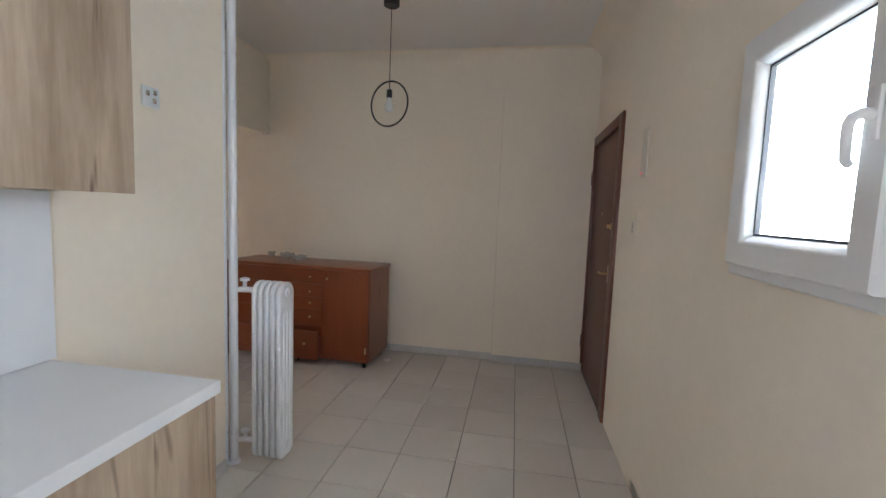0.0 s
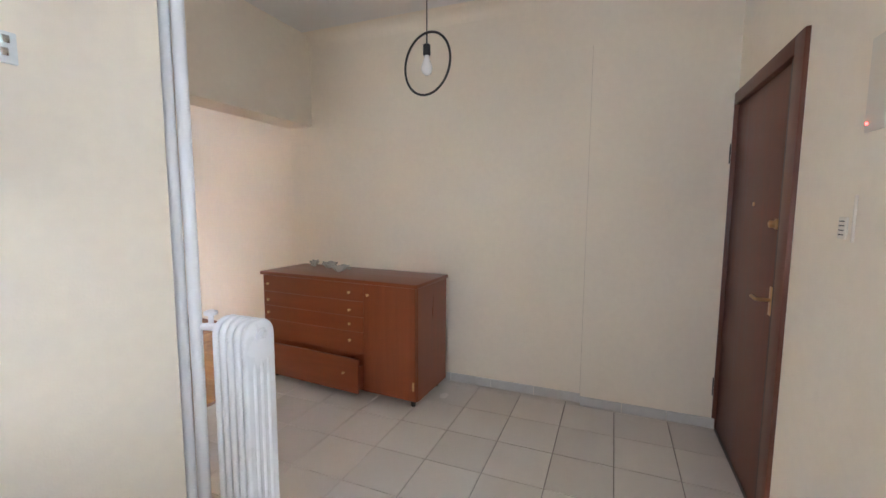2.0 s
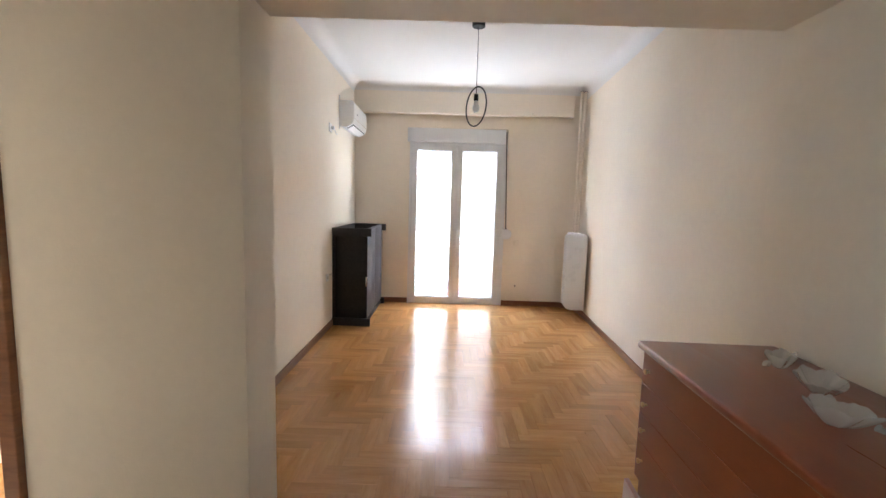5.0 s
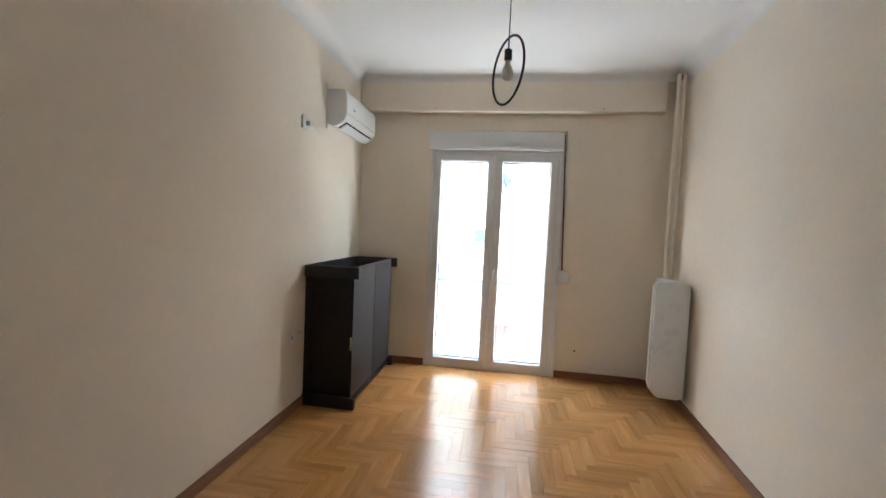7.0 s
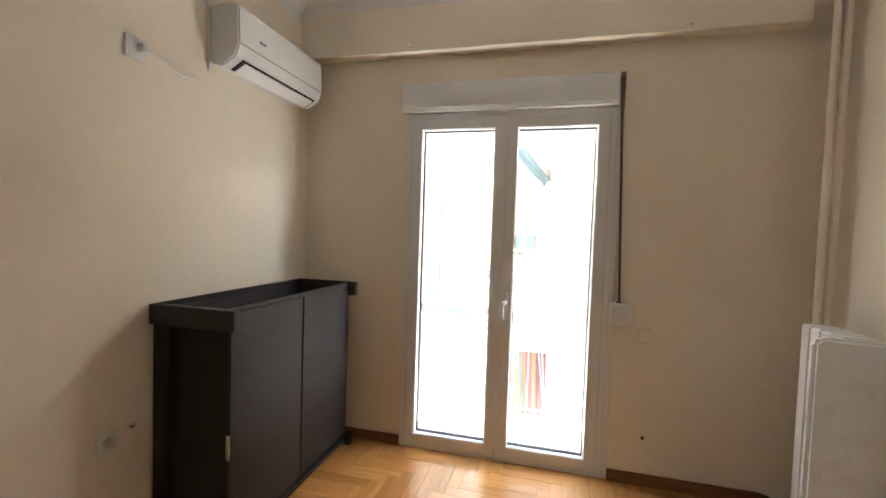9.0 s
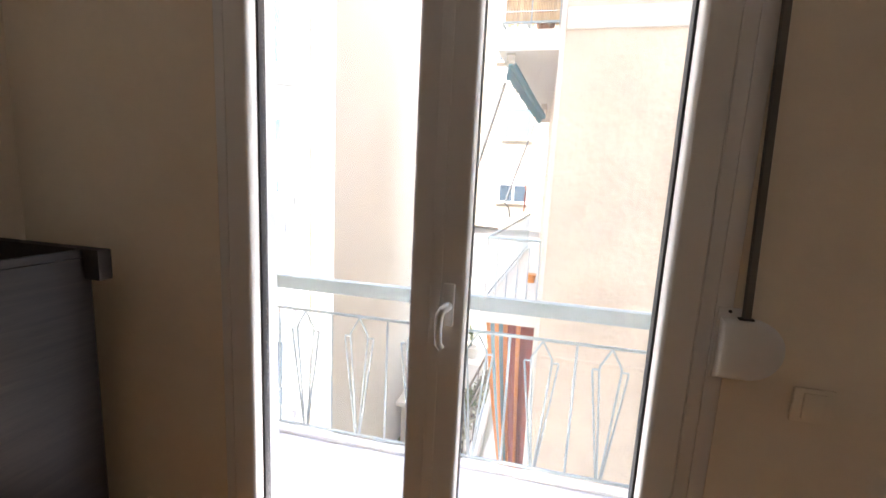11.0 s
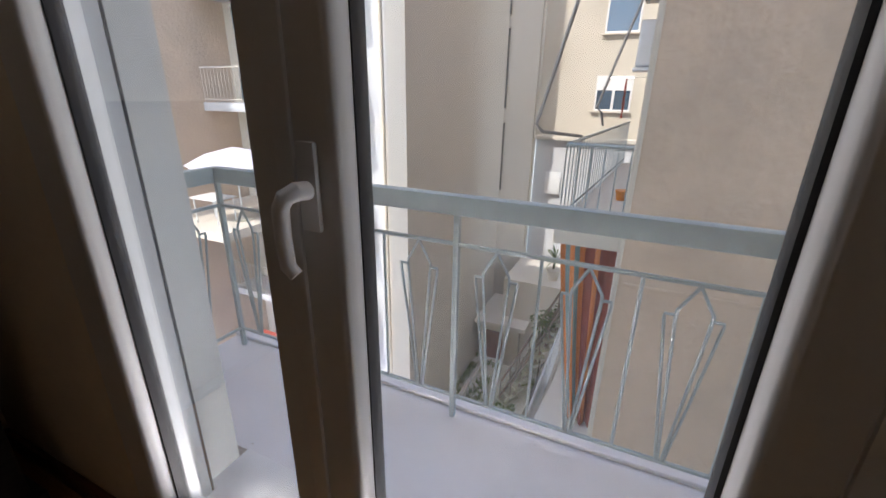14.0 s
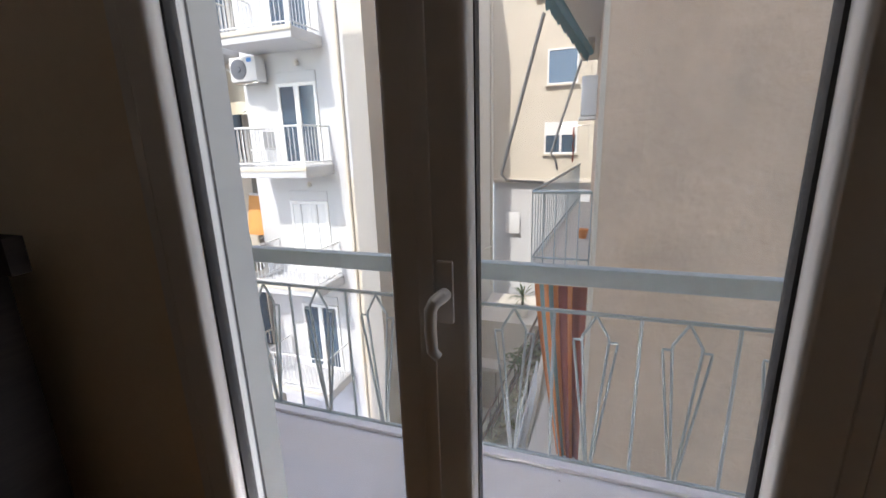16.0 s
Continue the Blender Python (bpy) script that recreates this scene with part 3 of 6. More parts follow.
strap = thing("shutter_strap", pose(0, 0, 0), "grey shutter strap with a round white winder on the wall", "shutter strap")
STRAP = material("grey_webbing", (0.13, 0.12, 0.11), 0.85, spread=0.1, fine=200)
part("strap", prism([(-0.527, 2.40), (-0.515, 2.40), (-0.472, 1.080), (-0.485, 1.080)], Y0 - 0.022, Y0 - 0.0075, axis="y"), STRAP, strap)
plate = part("winder_plate", box(-0.533, -0.487, Y0 - 0.012, Y0 - 0.0045, 0.939, 1.103, 0.002), PVC, strap)
b = bmesh.new()
rows = []
for depth, grow in ((0.0045, 1.0), (0.016, 1.0), (0.024, 0.95), (0.029, 0.84), (0.031, 0.6), (0.0315, 0.02)):
    arc = [(-0.052, -0.070), (-0.052, 0.070)] + [(0.012 + 0.070 * math.cos(a), 0.070 * math.sin(a)) for a in [math.pi / 2 - math.pi * i / 20 for i in range(21)]]
    rows.append([b.verts.new((-0.476 + u * grow, Y0 - depth, 1.012 + v * grow)) for u, v in arc])
for lo, hi in zip(rows, rows[1:]):
    for k in range(len(lo)):
        b.faces.new((lo[k], lo[(k + 1) % len(lo)], hi[(k + 1) % len(lo)], hi[k]))
b.faces.new(rows[-1])
part("winder_cover", b, PVC, strap)
part("strap_slot", box(-0.495, -0.467, Y0 - 0.026, Y0 - 0.006, 1.081, 1.085), RUBBER, strap)
for z in (0.947, 1.096):
    b = lathe([(0.0035, 0), (0.0035, 0.003)], 10)
    b.transform(pose(-0.511, Y0 - 0.012, z, 90))
    part("screw", b, BLACK_METAL, plate)

win = thing("window_1", pose(0, 0, 0), "small white plastic window, closed, with a cranked handle", "window", kind="structure")
part("window_frame", mitred_frame(WX0 - 0.02, WX1 + 0.012, WZ0 - 0.022, WZ1 + 0.02, [(0, -7.65), (0, YD + 0.008), (0.004, YD + 0.012), (0.030, YD + 0.012), (0.034, YD + 0.008), (0.045, YD + 0.008), (0.045, -7.65)]), PVC, win)
sash = part("sash", mitred_frame(WX0 + 0.012, WX1 - 0.020, WZ0 + 0.012, WZ1 - 0.005, [(0, YD - 0.03), (0, YD + 0.034), (0.005, YD + 0.040), (0.060, YD + 0.040), (0.070, YD + 0.035), (0.084, YD + 0.016), (0.088, YD + 0.010), (0.088, YD - 0.03)]), PVC, win)
part("gasket", gasket(WX0 + 0.104, WX1 - 0.112, WZ0 + 0.104, WZ1 - 0.097, YD - 0.002, YD + 0.012, 0.006), RUBBER, sash)
wpane = part("pane", box(WX0 + 0.09, WX1 - 0.10, YD - 0.008, YD - 0.003, WZ0 + 0.09, WZ1 - 0.085), PANE, sash, smooth=False)
wpane.visible_shadow = False
window_handle(sash, pose(WX0 + 0.044, YD + 0.040, 1.625, 0, 0, 180), PVC, 0.85)
for z in (WZ0 + 0.06, WZ1 - 0.1):
    b = tube([(WX1 - 0.012, YD + 0.022, z - 0.035), (WX1 - 0.012, YD + 0.022, z + 0.035)], 0.009, 10)
    part("hinge", b, PVC, sash)

# out-of-view window, added only to go with the hall's fill lamp
end_win = thing("fill_light_window", pose(-5.3, -7.3, 0, 0, 0, 90), "unseen white plastic window added for the hall fill light", "window", kind="structure")
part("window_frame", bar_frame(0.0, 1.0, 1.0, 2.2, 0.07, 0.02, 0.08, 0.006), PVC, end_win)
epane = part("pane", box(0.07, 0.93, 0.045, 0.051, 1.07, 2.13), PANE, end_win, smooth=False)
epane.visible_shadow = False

LIGHT_WELL = material("light_well_render", (0.74, 0.75, 0.76), 0.9, spread=0.05, scale=0.8, bump=0.3, bump_scale=30)
# unseen wall, just high enough to keep direct sun out of the small window
structure("light_well_wall", boxes((-6.5, 1.0, -10.6, -10.4, -3, 5.8)), LIGHT_WELL, "unseen pale rendered wall across the light well, sized to block the sun", category="wall")

# ---- entrance door ----
entrance = thing("door_2", pose(0, 0, 0), "dark brown veneered entrance door, closed, in a brown frame", "door", kind="structure")
bm = bmesh.new()
box(-1.06, -0.955, YD - 0.06, YD + 0.018, 0, 2.12, 0.006, 2, bm)
box(-0.05, -0.024, YD - 0.06, YD + 0.018, 0, 2.12, 0.006, 2, bm)
box(-0.956, -0.049, YD - 0.06, YD + 0.018, 2.045, 2.119, 0.006, 2, bm)
part("door_frame", bm, DOOR_WOOD, entrance)
leaf = part("leaf", box(-0.945, -0.052, YD - 0.05, YD - 0.006, 0.008, 2.04, 0.004), DOOR_WOOD, entrance)
part("leaf_edge", box(-0.960, -0.925, YD - 0.004, YD + 0.012, 0.01, 2.04, 0.003), material("dark_door_edge", (0.02, 0.009, 0.006), 0.5, spread=0.2), leaf)
b = tube([(-0.86, YD - 0.006, 1.02), (-0.86, YD + 0.045, 1.02), (-0.848, YD + 0.050, 1.02), (-0.785, YD + 0.050, 1.022)], 0.008, 10)
handle = part("door_handle", b, BRASS, leaf, "worn brass lever handle")
part("escutcheon", box(-0.878, -0.842, YD - 0.007, YD - 0.001, 0.95, 1.08, 0.003), BRASS, leaf)
b = lathe([(0.024, 0), (0.024, 0.008), (0.016, 0.012), (0.016, 0.03), (0.008, 0.034)], 18)
b.transform(pose(-0.86, YD - 0.006, 1.36, -90))
part("lock", b, BRASS, leaf)
b = lathe([(0.010, 0), (0.010, 0.005), (0.005, 0.006)], 14)
b.transform(pose(-0.50, YD - 0.006, 1.45, -90))
part("peephole", b, BRASS, leaf)
for z in (0.28, 1.76):
    part("hinge", tube([(-0.035, YD + 0.022, z - 0.06), (-0.035, YD + 0.022, z + 0.06)], 0.011, 10), BLACK_METAL, entrance)

# ---- sideboard ----
board = thing("sideboard", pose(0, 0, 0), "reddish brown wooden sideboard with drawers, lowest drawer pulled ajar", "sideboard")
board.matrix_basis = pose(-0.025, -4.33, 0, 0, 0, -2.4)
SL, SD = 1.43, 0.50   # length along -y, depth along -x
part("carcass", boxes((-SD + 0.02, 0, -SL + 0.004, -0.004, 0.055, 0.868)), SIDEBOARD_WOOD, board)
part("top", box(-SD - 0.022, 0.004, -SL - 0.012, 0.012, 0.869, 0.898, 0.009, 3), SIDEBOARD_TOP, board)


def knob(parent, y, z, x):
    b = lathe([(0.005, 0), (0.005, 0.008), (0.010, 0.013), (0.0105, 0.018), (0.006, 0.022)], 14)
    b.transform(pose(x, y, z, 0, -90))
    return part("knob", b, BRASS, parent, "small worn brass knob")


for z0, z1, kz in ((0.7345, 0.8655, 0.798), (0.6175, 0.7325, 0.667), (0.5035, 0.6155, 0.563), (0.346, 0.5015, 0.438)):
    d = part("drawer", box(-SD - 0.001, -SD + 0.018, -0.988, -0.006, z0, z1, 0.0012, 1), SIDEBOARD_FRONT, board)
    for y in (-0.065, -0.872):
        knob(d, y, kz, -SD - 0.001)
bm = boxes((-SD - 0.002, -SD + 0.018, -0.988, -0.006, 0.062, 0.318), bevel=0.002)
box(-SD + 0.02, -0.08, -0.97, -0.03, 0.075, 0.085, 0, 1, bm)
box(-SD + 0.02, -0.08, -0.035, -0.022, 0.075, 0.25, 0, 1, bm)
box(-SD + 0.02, -0.08, -0.974, -0.961, 0.075, 0.25, 0, 1, bm)
low = part("drawer", bm, SIDEBOARD_FRONT, board, "bottom drawer pulled out at a slant")
low.matrix_basis = pose(-0.040, -0.004, -0.010, 0, 1.2, -1.6)
for y in (-0.065, -0.865):
    knob(low, y, 0.205, -SD - 0.002)
side = part("cupboard_door", box(-SD - 0.001, -SD + 0.018, -SL + 0.010, -0.9905, 0.062, 0.8655, 0.0012, 1), SIDEBOARD_WOOD, board)
knob(side, -1.035, 0.792, -SD - 0.001)
part("hinge_plate", box(-SD - 0.005, -SD - 0.0005, -SL + 0.02, -SL + 0.036, 0.14, 0.20, 0.001), BRASS, side, "small bare metal plate")
for x in (-SD + 0.06, -0.06):
    for y in (-SL + 0.06, -SL / 2, -0.06):
        b = lathe([(0.016, 0), (0.02, 0.03), (0.024, 0.058)], 14)
        b.transform(pose(x, y, 0))
        part("foot", b, BLACK_METAL, board)

CLEAR = bpy.data.materials.new("clear_glass")
CLEAR.use_nodes = True
cn, cl = CLEAR.node_tree.nodes, CLEAR.node_tree.links
cb = cn["Principled BSDF"]
cb.inputs["Base Color"].default_value, cb.inputs["Roughness"].default_value = (0.98, 0.97, 0.92, 1), 0.04
cb.inputs["Transmission Weight"].default_value, cb.inputs["IOR"].default_value = 0.48, 1.47
cb.inputs["Coat Weight"].default_value, cb.inputs["Coat Roughness"].default_value = 1.0, 0.02
see = cn.new("ShaderNodeBsdfTransparent")
see.inputs[0].default_value = (0.96, 0.96, 0.93, 1)
blend = cn.new("ShaderNodeMixShader")
blend.inputs[0].default_value = 0.8
cl.new(see.outputs[0], blend.inputs[1])
cl.new(cb.outputs[0], blend.inputs[2])
cl.new(blend.outputs[0], cn["Material Output"].inputs[0])


def leaf_dish(x, y, turn, long, wide, seed):
    """A shallow leaf-shaped dish with a wavy, scalloped rim and a stalk."""
    rnd = random.Random(seed)
    b = bmesh.new()
    n, rings = 64, 6
    top = []
    for side in (0, 1):
        rows = []
        for r in range(rings + 1):
            f = r / rings
            row = []
            for k in range(n):
                a = 2 * math.pi * k / n
                tip = 1 + 0.28 * max(0, math.cos(a)) ** 4
                wave = 1 + 0.07 * math.sin(7 * a + seed)
                u, v = f * long * math.cos(a) * tip * wave, f * wide * math.sin(a) * wave
                z = 0.004 + 0.050 * f ** 1.8 + 0.005 * f * math.sin(5 * a + seed) + 0.0015 * f * math.sin(18 * a) + (0.004 if side else 0)
                row.append(b.verts.new((u, v, z)))
            rows.append(row)
        top.append(rows)
        for r in range(rings):
            for k in range(n):
                b.faces.new((rows[r][k], rows[r][(k + 1) % n], rows[r + 1][(k + 1) % n], rows[r + 1][k]))
    for k in range(n):
        b.faces.new((top[0][-1][k], top[0][-1][(k + 1) % n], top[1][-1][(k + 1) % n], top[1][-1][k]))
    bmesh.ops.remove_doubles(b, verts=b.verts, dist=0.0004)
    t = thing("glass_dish", pose(x, y, 0.8985, 0, 0, turn), "clear pressed glass leaf-shaped dish on the sideboard", "glass dish", "glass dishes on the sideboard")
    part("bowl", b, CLEAR, t)
    part("stalk", tube([(long * 1.15, 0, 0.033), (long * 1.3, 0.004, 0.027), (long * 1.45, 0.0, 0.032)], [0.010, 0.007, 0.011], 10), CLEAR, t)


leaf_dish(-0.205, -4.575, 200, 0.052, 0.036, 1)
leaf_dish(-0.245, -4.765, 240, 0.078, 0.058, 2)
leaf_dish(-0.365, -4.945, -50, 0.062, 0.046, 3)

# ---- hall radiator and its pipes ----
rad = thing("column_radiator", pose(0, 0, 0), "white enamelled column radiator standing out from the pipes", "radiator")


def radiator_section(y0, y1, x0, x1, z0, z1):
    """One cast section: a flat loop with a rounded top and two flutes."""
    b = bmesh.new()
    w = x1 - x0
    outline = []
    for cx, cz, a0 in ((x1 - w * 0.45, z1 - w * 0.45, 0), (x0 + w * 0.45, z1 - w * 0.45, 90), (x0 + w * 0.3, z0 + w * 0.3, 180), (x1 - w * 0.3, z0 + w * 0.3, 270)):
        r = w * 0.45 if cz > (z0 + z1) / 2 else w * 0.3
        outline += [(cx + r * math.cos(radians(a0 + 15 * i)), cz + r * math.sin(radians(a0 + 15 * i))) for i in range(7)]
    prism(outline, y0, y1, axis="y", bm=b)
    bmesh.ops.remove_doubles(b, verts=b.verts, dist=1e-5)
    rim = [e for e in b.edges if abs(e.verts[0].co.y - e.verts[1].co.y) < 1e-6]
    bmesh.ops.bevel(b, geom=rim, offset=(y1 - y0) * 0.36, segments=3, profile=0.5, affect="EDGES")
    return b


for i in range(5):
    y1 = -5.622 - i * 0.035
    sec = part("section", radiator_section(y1 - 0.0265, y1, -2.064, -1.926, 0.062, 1.02), RADIATOR_PAINT, rad)
    part("nipple", tube([(-1.985, y1 - 0.036, 0.965), (-1.985, y1 - 0.02, 0.965)], 0.022, 10), RADIATOR_PAINT, sec)
    part("nipple", tube([(-1.985, y1 - 0.036, 0.125), (-1.985, y1 - 0.02, 0.125)], 0.022, 10), RADIATOR_PAINT, sec)
    for x in (-2.026, -1.995, -1.964) if i == 4 else ():
        part("column", tube([(x, y1 - 0.0225, 0.13), (x, y1 - 0.0235, 0.17), (x, y1 - 0.0235, 0.84), (x, y1 - 0.0225, 0.88)], [0.002, 0.010, 0.010, 0.002], 10), RADIATOR_PAINT, sec)
b = lathe([(0.024, 0), (0.024, 0.012), (0.014, 0.014), (0.012, 0.022)], 8)
b.transform(pose(-1.995, -5.786, 0.965, 90))
part("plug", b, RADIATOR_PAINT, rad)
for z, zz in ((0.965, 0.035), (0.125, 0.03)):
    v = part("valve", tube([(-2.023, -5.49, z), (-1.998, -5.535, z), (-1.99, -5.624, z)], [0.011, 0.016, 0.014], 10), RADIATOR_PAINT, rad)
    k = lathe([(0.010, 0), (0.010, zz), (0.024, zz + 0.004), (0.025, zz + 0.016), (0.012, zz + 0.022)], 12)
    k.transform(pose(-1.995, -5.54, z + 0.008))
    part("knob", k, RADIATOR_PAINT, v)
for x, y, r in ((-2.025, -5.492, 0.0225), (-2.048, -5.449, 0.020)):
    p = thing("heating_pipe", pose(x, y, 0), "white painted vertical heating pipe from floor to ceiling", "pipe", "heating pipes in the hall")
    part("tube", tube([(0, 0, 0), (0.002, 0, 1.2), (-0.001, 0.001, 2.0), (0, 0, H1)], r, 14), RADIATOR_PAINT, p)
    part("collar", lathe([(r + 0.012, 0.0), (r + 0.010, 0.008), (r + 0.001, 0.010)], 14), RADIATOR_PAINT, p)

# ---- living room radiator and pipes ----
rad2 = thing("panel_radiator", pose(0, 0, 0), "white enamelled flat radiator in the corner under pipes", "radiator")
outline = [(0.178, 0.215), (0.250, 0.120), (0.440, 0.112), (0.468, 0.135), (0.468, 1.062), (0.452, 1.080), (0.205, 1.086), (0.178, 1.064)]
bm = prism(outline, -0.70, -0.655, axis="y")
bmesh.ops.bevel(bm, geom=list(bm.edges), offset=0.014, segments=3, affect="EDGES")
part("end_panel", bm, RADIATOR_PAINT, rad2)
for i in range(4):
    bm = prism([(0.300 if u < 0.3 else u - 0.006, v) for u, v in outline], -0.652 + i * 0.075, -0.582 + i * 0.075, axis="y")
    bmesh.ops.remove_doubles(bm, verts=bm.verts, dist=1e-5)
    bmesh.ops.bevel(bm, geom=list(bm.edges), offset=0.008, segments=2, affect="EDGES")
    part("section", bm, RADIATOR_PAINT, rad2)
b = lathe([(0.013, 0), (0.013, 0.006), (0.006, 0.008)], 12)
b.transform(pose(0.43, -0.699, 1.035, 90))
part("plug", b, RADIATOR_PAINT, rad2)
part("bracket", boxes((0.32, 0.50, -0.60, -0.57, 0.09, 0.125)), RADIATOR_PAINT, rad2)
for x in (0.415, 0.462):
    p = thing("heating_pipe", pose(x, -0.25, 0), "cream painted vertical heating pipe above the radiator", "pipe", "heating pipes in the living room")
    part("tube", tube([(0, 0, 1.02), (0, 0, H2 - 0.06)], 0.0165, 12), WALL_PAINT, p)
    b = lathe([(0.03, 0), (0.028, 0.012), (0.018, 0.016)], 14)
    b.transform(pose(0, 0, H2 - 0.075))
    part("collar", b, CHROME, p)

# ---- dark cabinet ----
cab = thing("cabinet", pose(0, 0, 0), "dark brown wooden cabinet with missing end and no top board", "cabinet")
part("back_panel", box(-2.575, -2.557, -1.26, -0.16, 0.0, 1.095, 0.002), DARK_WOOD, cab)
part("door", box(-2.205, -2.186, -1.235, -0.702, 0.075, 1.085, 0.003), DARK_WOOD, cab)
part("door", box(-2.205, -2.186, -0.690, -0.162, 0.075, 1.085, 0.003), DARK_WOOD, cab)
part("divider", box(-2.556, -2.206, -0.706, -0.688, 0.04, 1.0, 0.002), DARK_WOOD, cab)
part("end_panel", box(-2.556, -2.206, -1.19, -1.172, 0.04, 1.06, 0.002), DARK_WOOD, cab)
part("end_panel", box(-2.556, -2.206, -0.180, -0.162, 0.04, 1.06, 0.002), DARK_WOOD, cab)
part("shelf", box(-2.556, -2.206, -1.171, -0.707, 0.985, 1.003, 0.002), DARK_WOOD, cab)
part("shelf", box(-2.556, -2.206, -0.687, -0.181, 0.985, 1.003, 0.002), DARK_WOOD, cab)
part("bottom_board", box(-2.556, -2.186, -1.24, -0.162, 0.02, 0.039, 0.002), DARK_WOOD, cab)
for y in (-1.282, -0.180):
    part("top_rail", box(-2.575, -2.135, y, y + 0.04, 1.022, 1.11, 0.003), DARK_WOOD, cab)
    part("plinth", box(-2.575, -2.145, y, y + 0.04, 0.0, 0.085, 0.003), DARK_WOOD, cab)
part("rear_rail", box(-2.575, -2.550, -1.241, -0.181, 1.096, 1.11, 0.002), DARK_WOOD, cab)
part("front_rail", box(-2.205, -2.188, -1.241, -0.181, 1.086, 1.108, 0.002), DARK_WOOD, cab)
part("hinge_plate", box(-2.206, -2.188, -1.239, -1.2355, 0.45, 0.56, 0.001), CHROME, cab, "bare steel plate on the door edge")

# ---- pendant lamps ----
def pendant(x, y, ceiling, zc, radius, turn, label):
    t = thing("pendant_lamp", pose(x, y, 0, 0, 0, turn), label, "pendant lamp", "ring pendant lamps")
    b = lathe([(0.05, -0.055), (0.056, -0.05), (0.056, -0.004), (0.05, 0.0)], 24)
    b.transform(pose(0, 0, ceiling))
    part("ceiling_rose", b, BLACK_METAL, t)
    part("cable", tube([(0, 0, zc + radius - 0.002), (0, 0, ceiling - 0.05)], 0.0028, 8), BLACK_METAL, t)
    ring = [(0, radius * math.cos(2 * math.pi * i / 56), zc + radius * math.sin(2 * math.pi * i / 56)) for i in range(56)]
    part("ring", tube(ring, 0.0062, 10, closed=True), BLACK_METAL, t)
    b = lathe([(0.008, 0.0), (0.019, -0.006), (0.020, -0.055), (0.017, -0.06)], 18)
    b.transform(pose(0, 0, zc + radius - 0.055))
    holder = part("bulb_holder", b, BLACK_METAL, t)
    part("stem", tube([(0, 0, zc + radius - 0.06), (0, 0, zc + radius)], 0.004, 8), BLACK_METAL, holder)
    zb = zc + radius - 0.115
    b = lathe([(0.012, 0.0), (0.014, -0.015), (0.022, -0.035), (0.029, -0.055), (0.030, -0.07), (0.024, -0.088), (0.012, -0.098), (0.003, -0.1)], 20)
    b.transform(pose(0, 0, zb))
    part("bulb", b, BULB, t, "unlit clear glass bulb")
    return t


BULB = material("pearl_bulb_glass", (0.86, 0.86, 0.84), 0.12, spread=0.01)
pendant(-1.03, -6.012, H1, 2.175, 0.157, -17, "black ring pendant lamp with a bare bulb, unlit")
pendant(-1.085, -2.13, H2, 2.262, 0.165, 28, "black ring pendant lamp with a bare bulb, unlit")

# ---- air conditioner and small wall fittings ----
ac = thing("air_conditioner", pose(0, 0, 0), "white wall-mounted air conditioner high beside the balcony door", "air conditioner")
outline = [(-2.579, 2.275), (-2.50, 2.255), (-2.425, 2.30), (-2.405, 2.36), (-2.410, 2.535), (-2.43, 2.56), (-2.579, 2.56)]
bm = prism(outline, -0.955, -0.185, axis="y")
bmesh.ops.bevel(bm, geom=list(bm.edges), offset=0.008, segments=2, affect="EDGES")
body = part("body", bm, PVC, ac)
part("air_outlet", prism([(-2.497, 2.2525), (-2.425, 2.296), (-2.428, 2.300), (-2.50, 2.2565)], -0.90, -0.24, axis="y"), RUBBER, body, "dark slot of the air outlet")
part("flap", prism([(-2.492, 2.247), (-2.430, 2.283), (-2.433, 2.288), (-2.495, 2.252)], -0.88, -0.26, axis="y"), PVC, body)
part("seam", box(-2.4055, -2.4035, -0.95, -0.19, 2.36, 2.363), CHROME, body)
part("mark", box(-2.4065, -2.4035, -0.80, -0.755, 2.42, 2.432), material("grey_mark", (0.25, 0.25, 0.27), 0.5), body)
part("pipe_cover", tube([(-2.572, -0.965, 2.23), (-2.572, -0.968, 2.52), (-2.566, -1.0, 2.60)], 0.006, 8), PVC, ac)
sw = thing("wall_socket", pose(XW, -1.345, 2.18), "white wall socket with a short white lead", "socket")
part("plate", box(0.0, 0.012, -0.045, 0.045, -0.045, 0.045, 0.004), PVC, sw)
part("plug", box(0.012, 0.045, 0.0, 0.035, -0.018, 0.018, 0.006), PVC, sw)
part("lead", tube([(0.03, 0.03, 0), (0.03, 0.10, -0.01), (0.015, 0.2, -0.035), (0.006, 0.32, -0.02)], 0.004, 8), PVC, sw)
SOCKET_CREAM = material("cream_socket_recess", (0.55, 0.50, 0.42), 0.5, spread=0.03)
sw = thing("wall_socket", pose(XW, -1.46, 0.58), "white wall socket low on the wall", "socket")
part("plate", box(0.0, 0.010, -0.04, 0.04, -0.04, 0.04, 0.004), PVC, sw)
b = lathe([(0.019, 0.0), (0.019, 0.004)], 16)
b.transform(pose(0.0075, 0, 0, 0, 90))
part("recess", b, SOCKET_CREAM, sw)
sw = thing("wall_hook", pose(XW, -1.36, 0.60), "small metal wall hook beside the socket", "hook")
part("hook", tube([(0, 0, 0), (0.02, 0, 0), (0.024, 0, 0.014)], 0.005, 8), SOCKET_CREAM, sw)
sw = thing("wall_socket", pose(-0.32, Y0, 0.90), "cream socket plate beside the balcony door", "socket")
part("plate", box(-0.04, 0.04, -0.010, 0.0, -0.04, 0.04, 0.004), WALL_PAINT, sw)
part("rocker", box(-0.022, 0.022, -0.014, -0.008, -0.03, 0.03, 0.003), WALL_PAINT, sw)
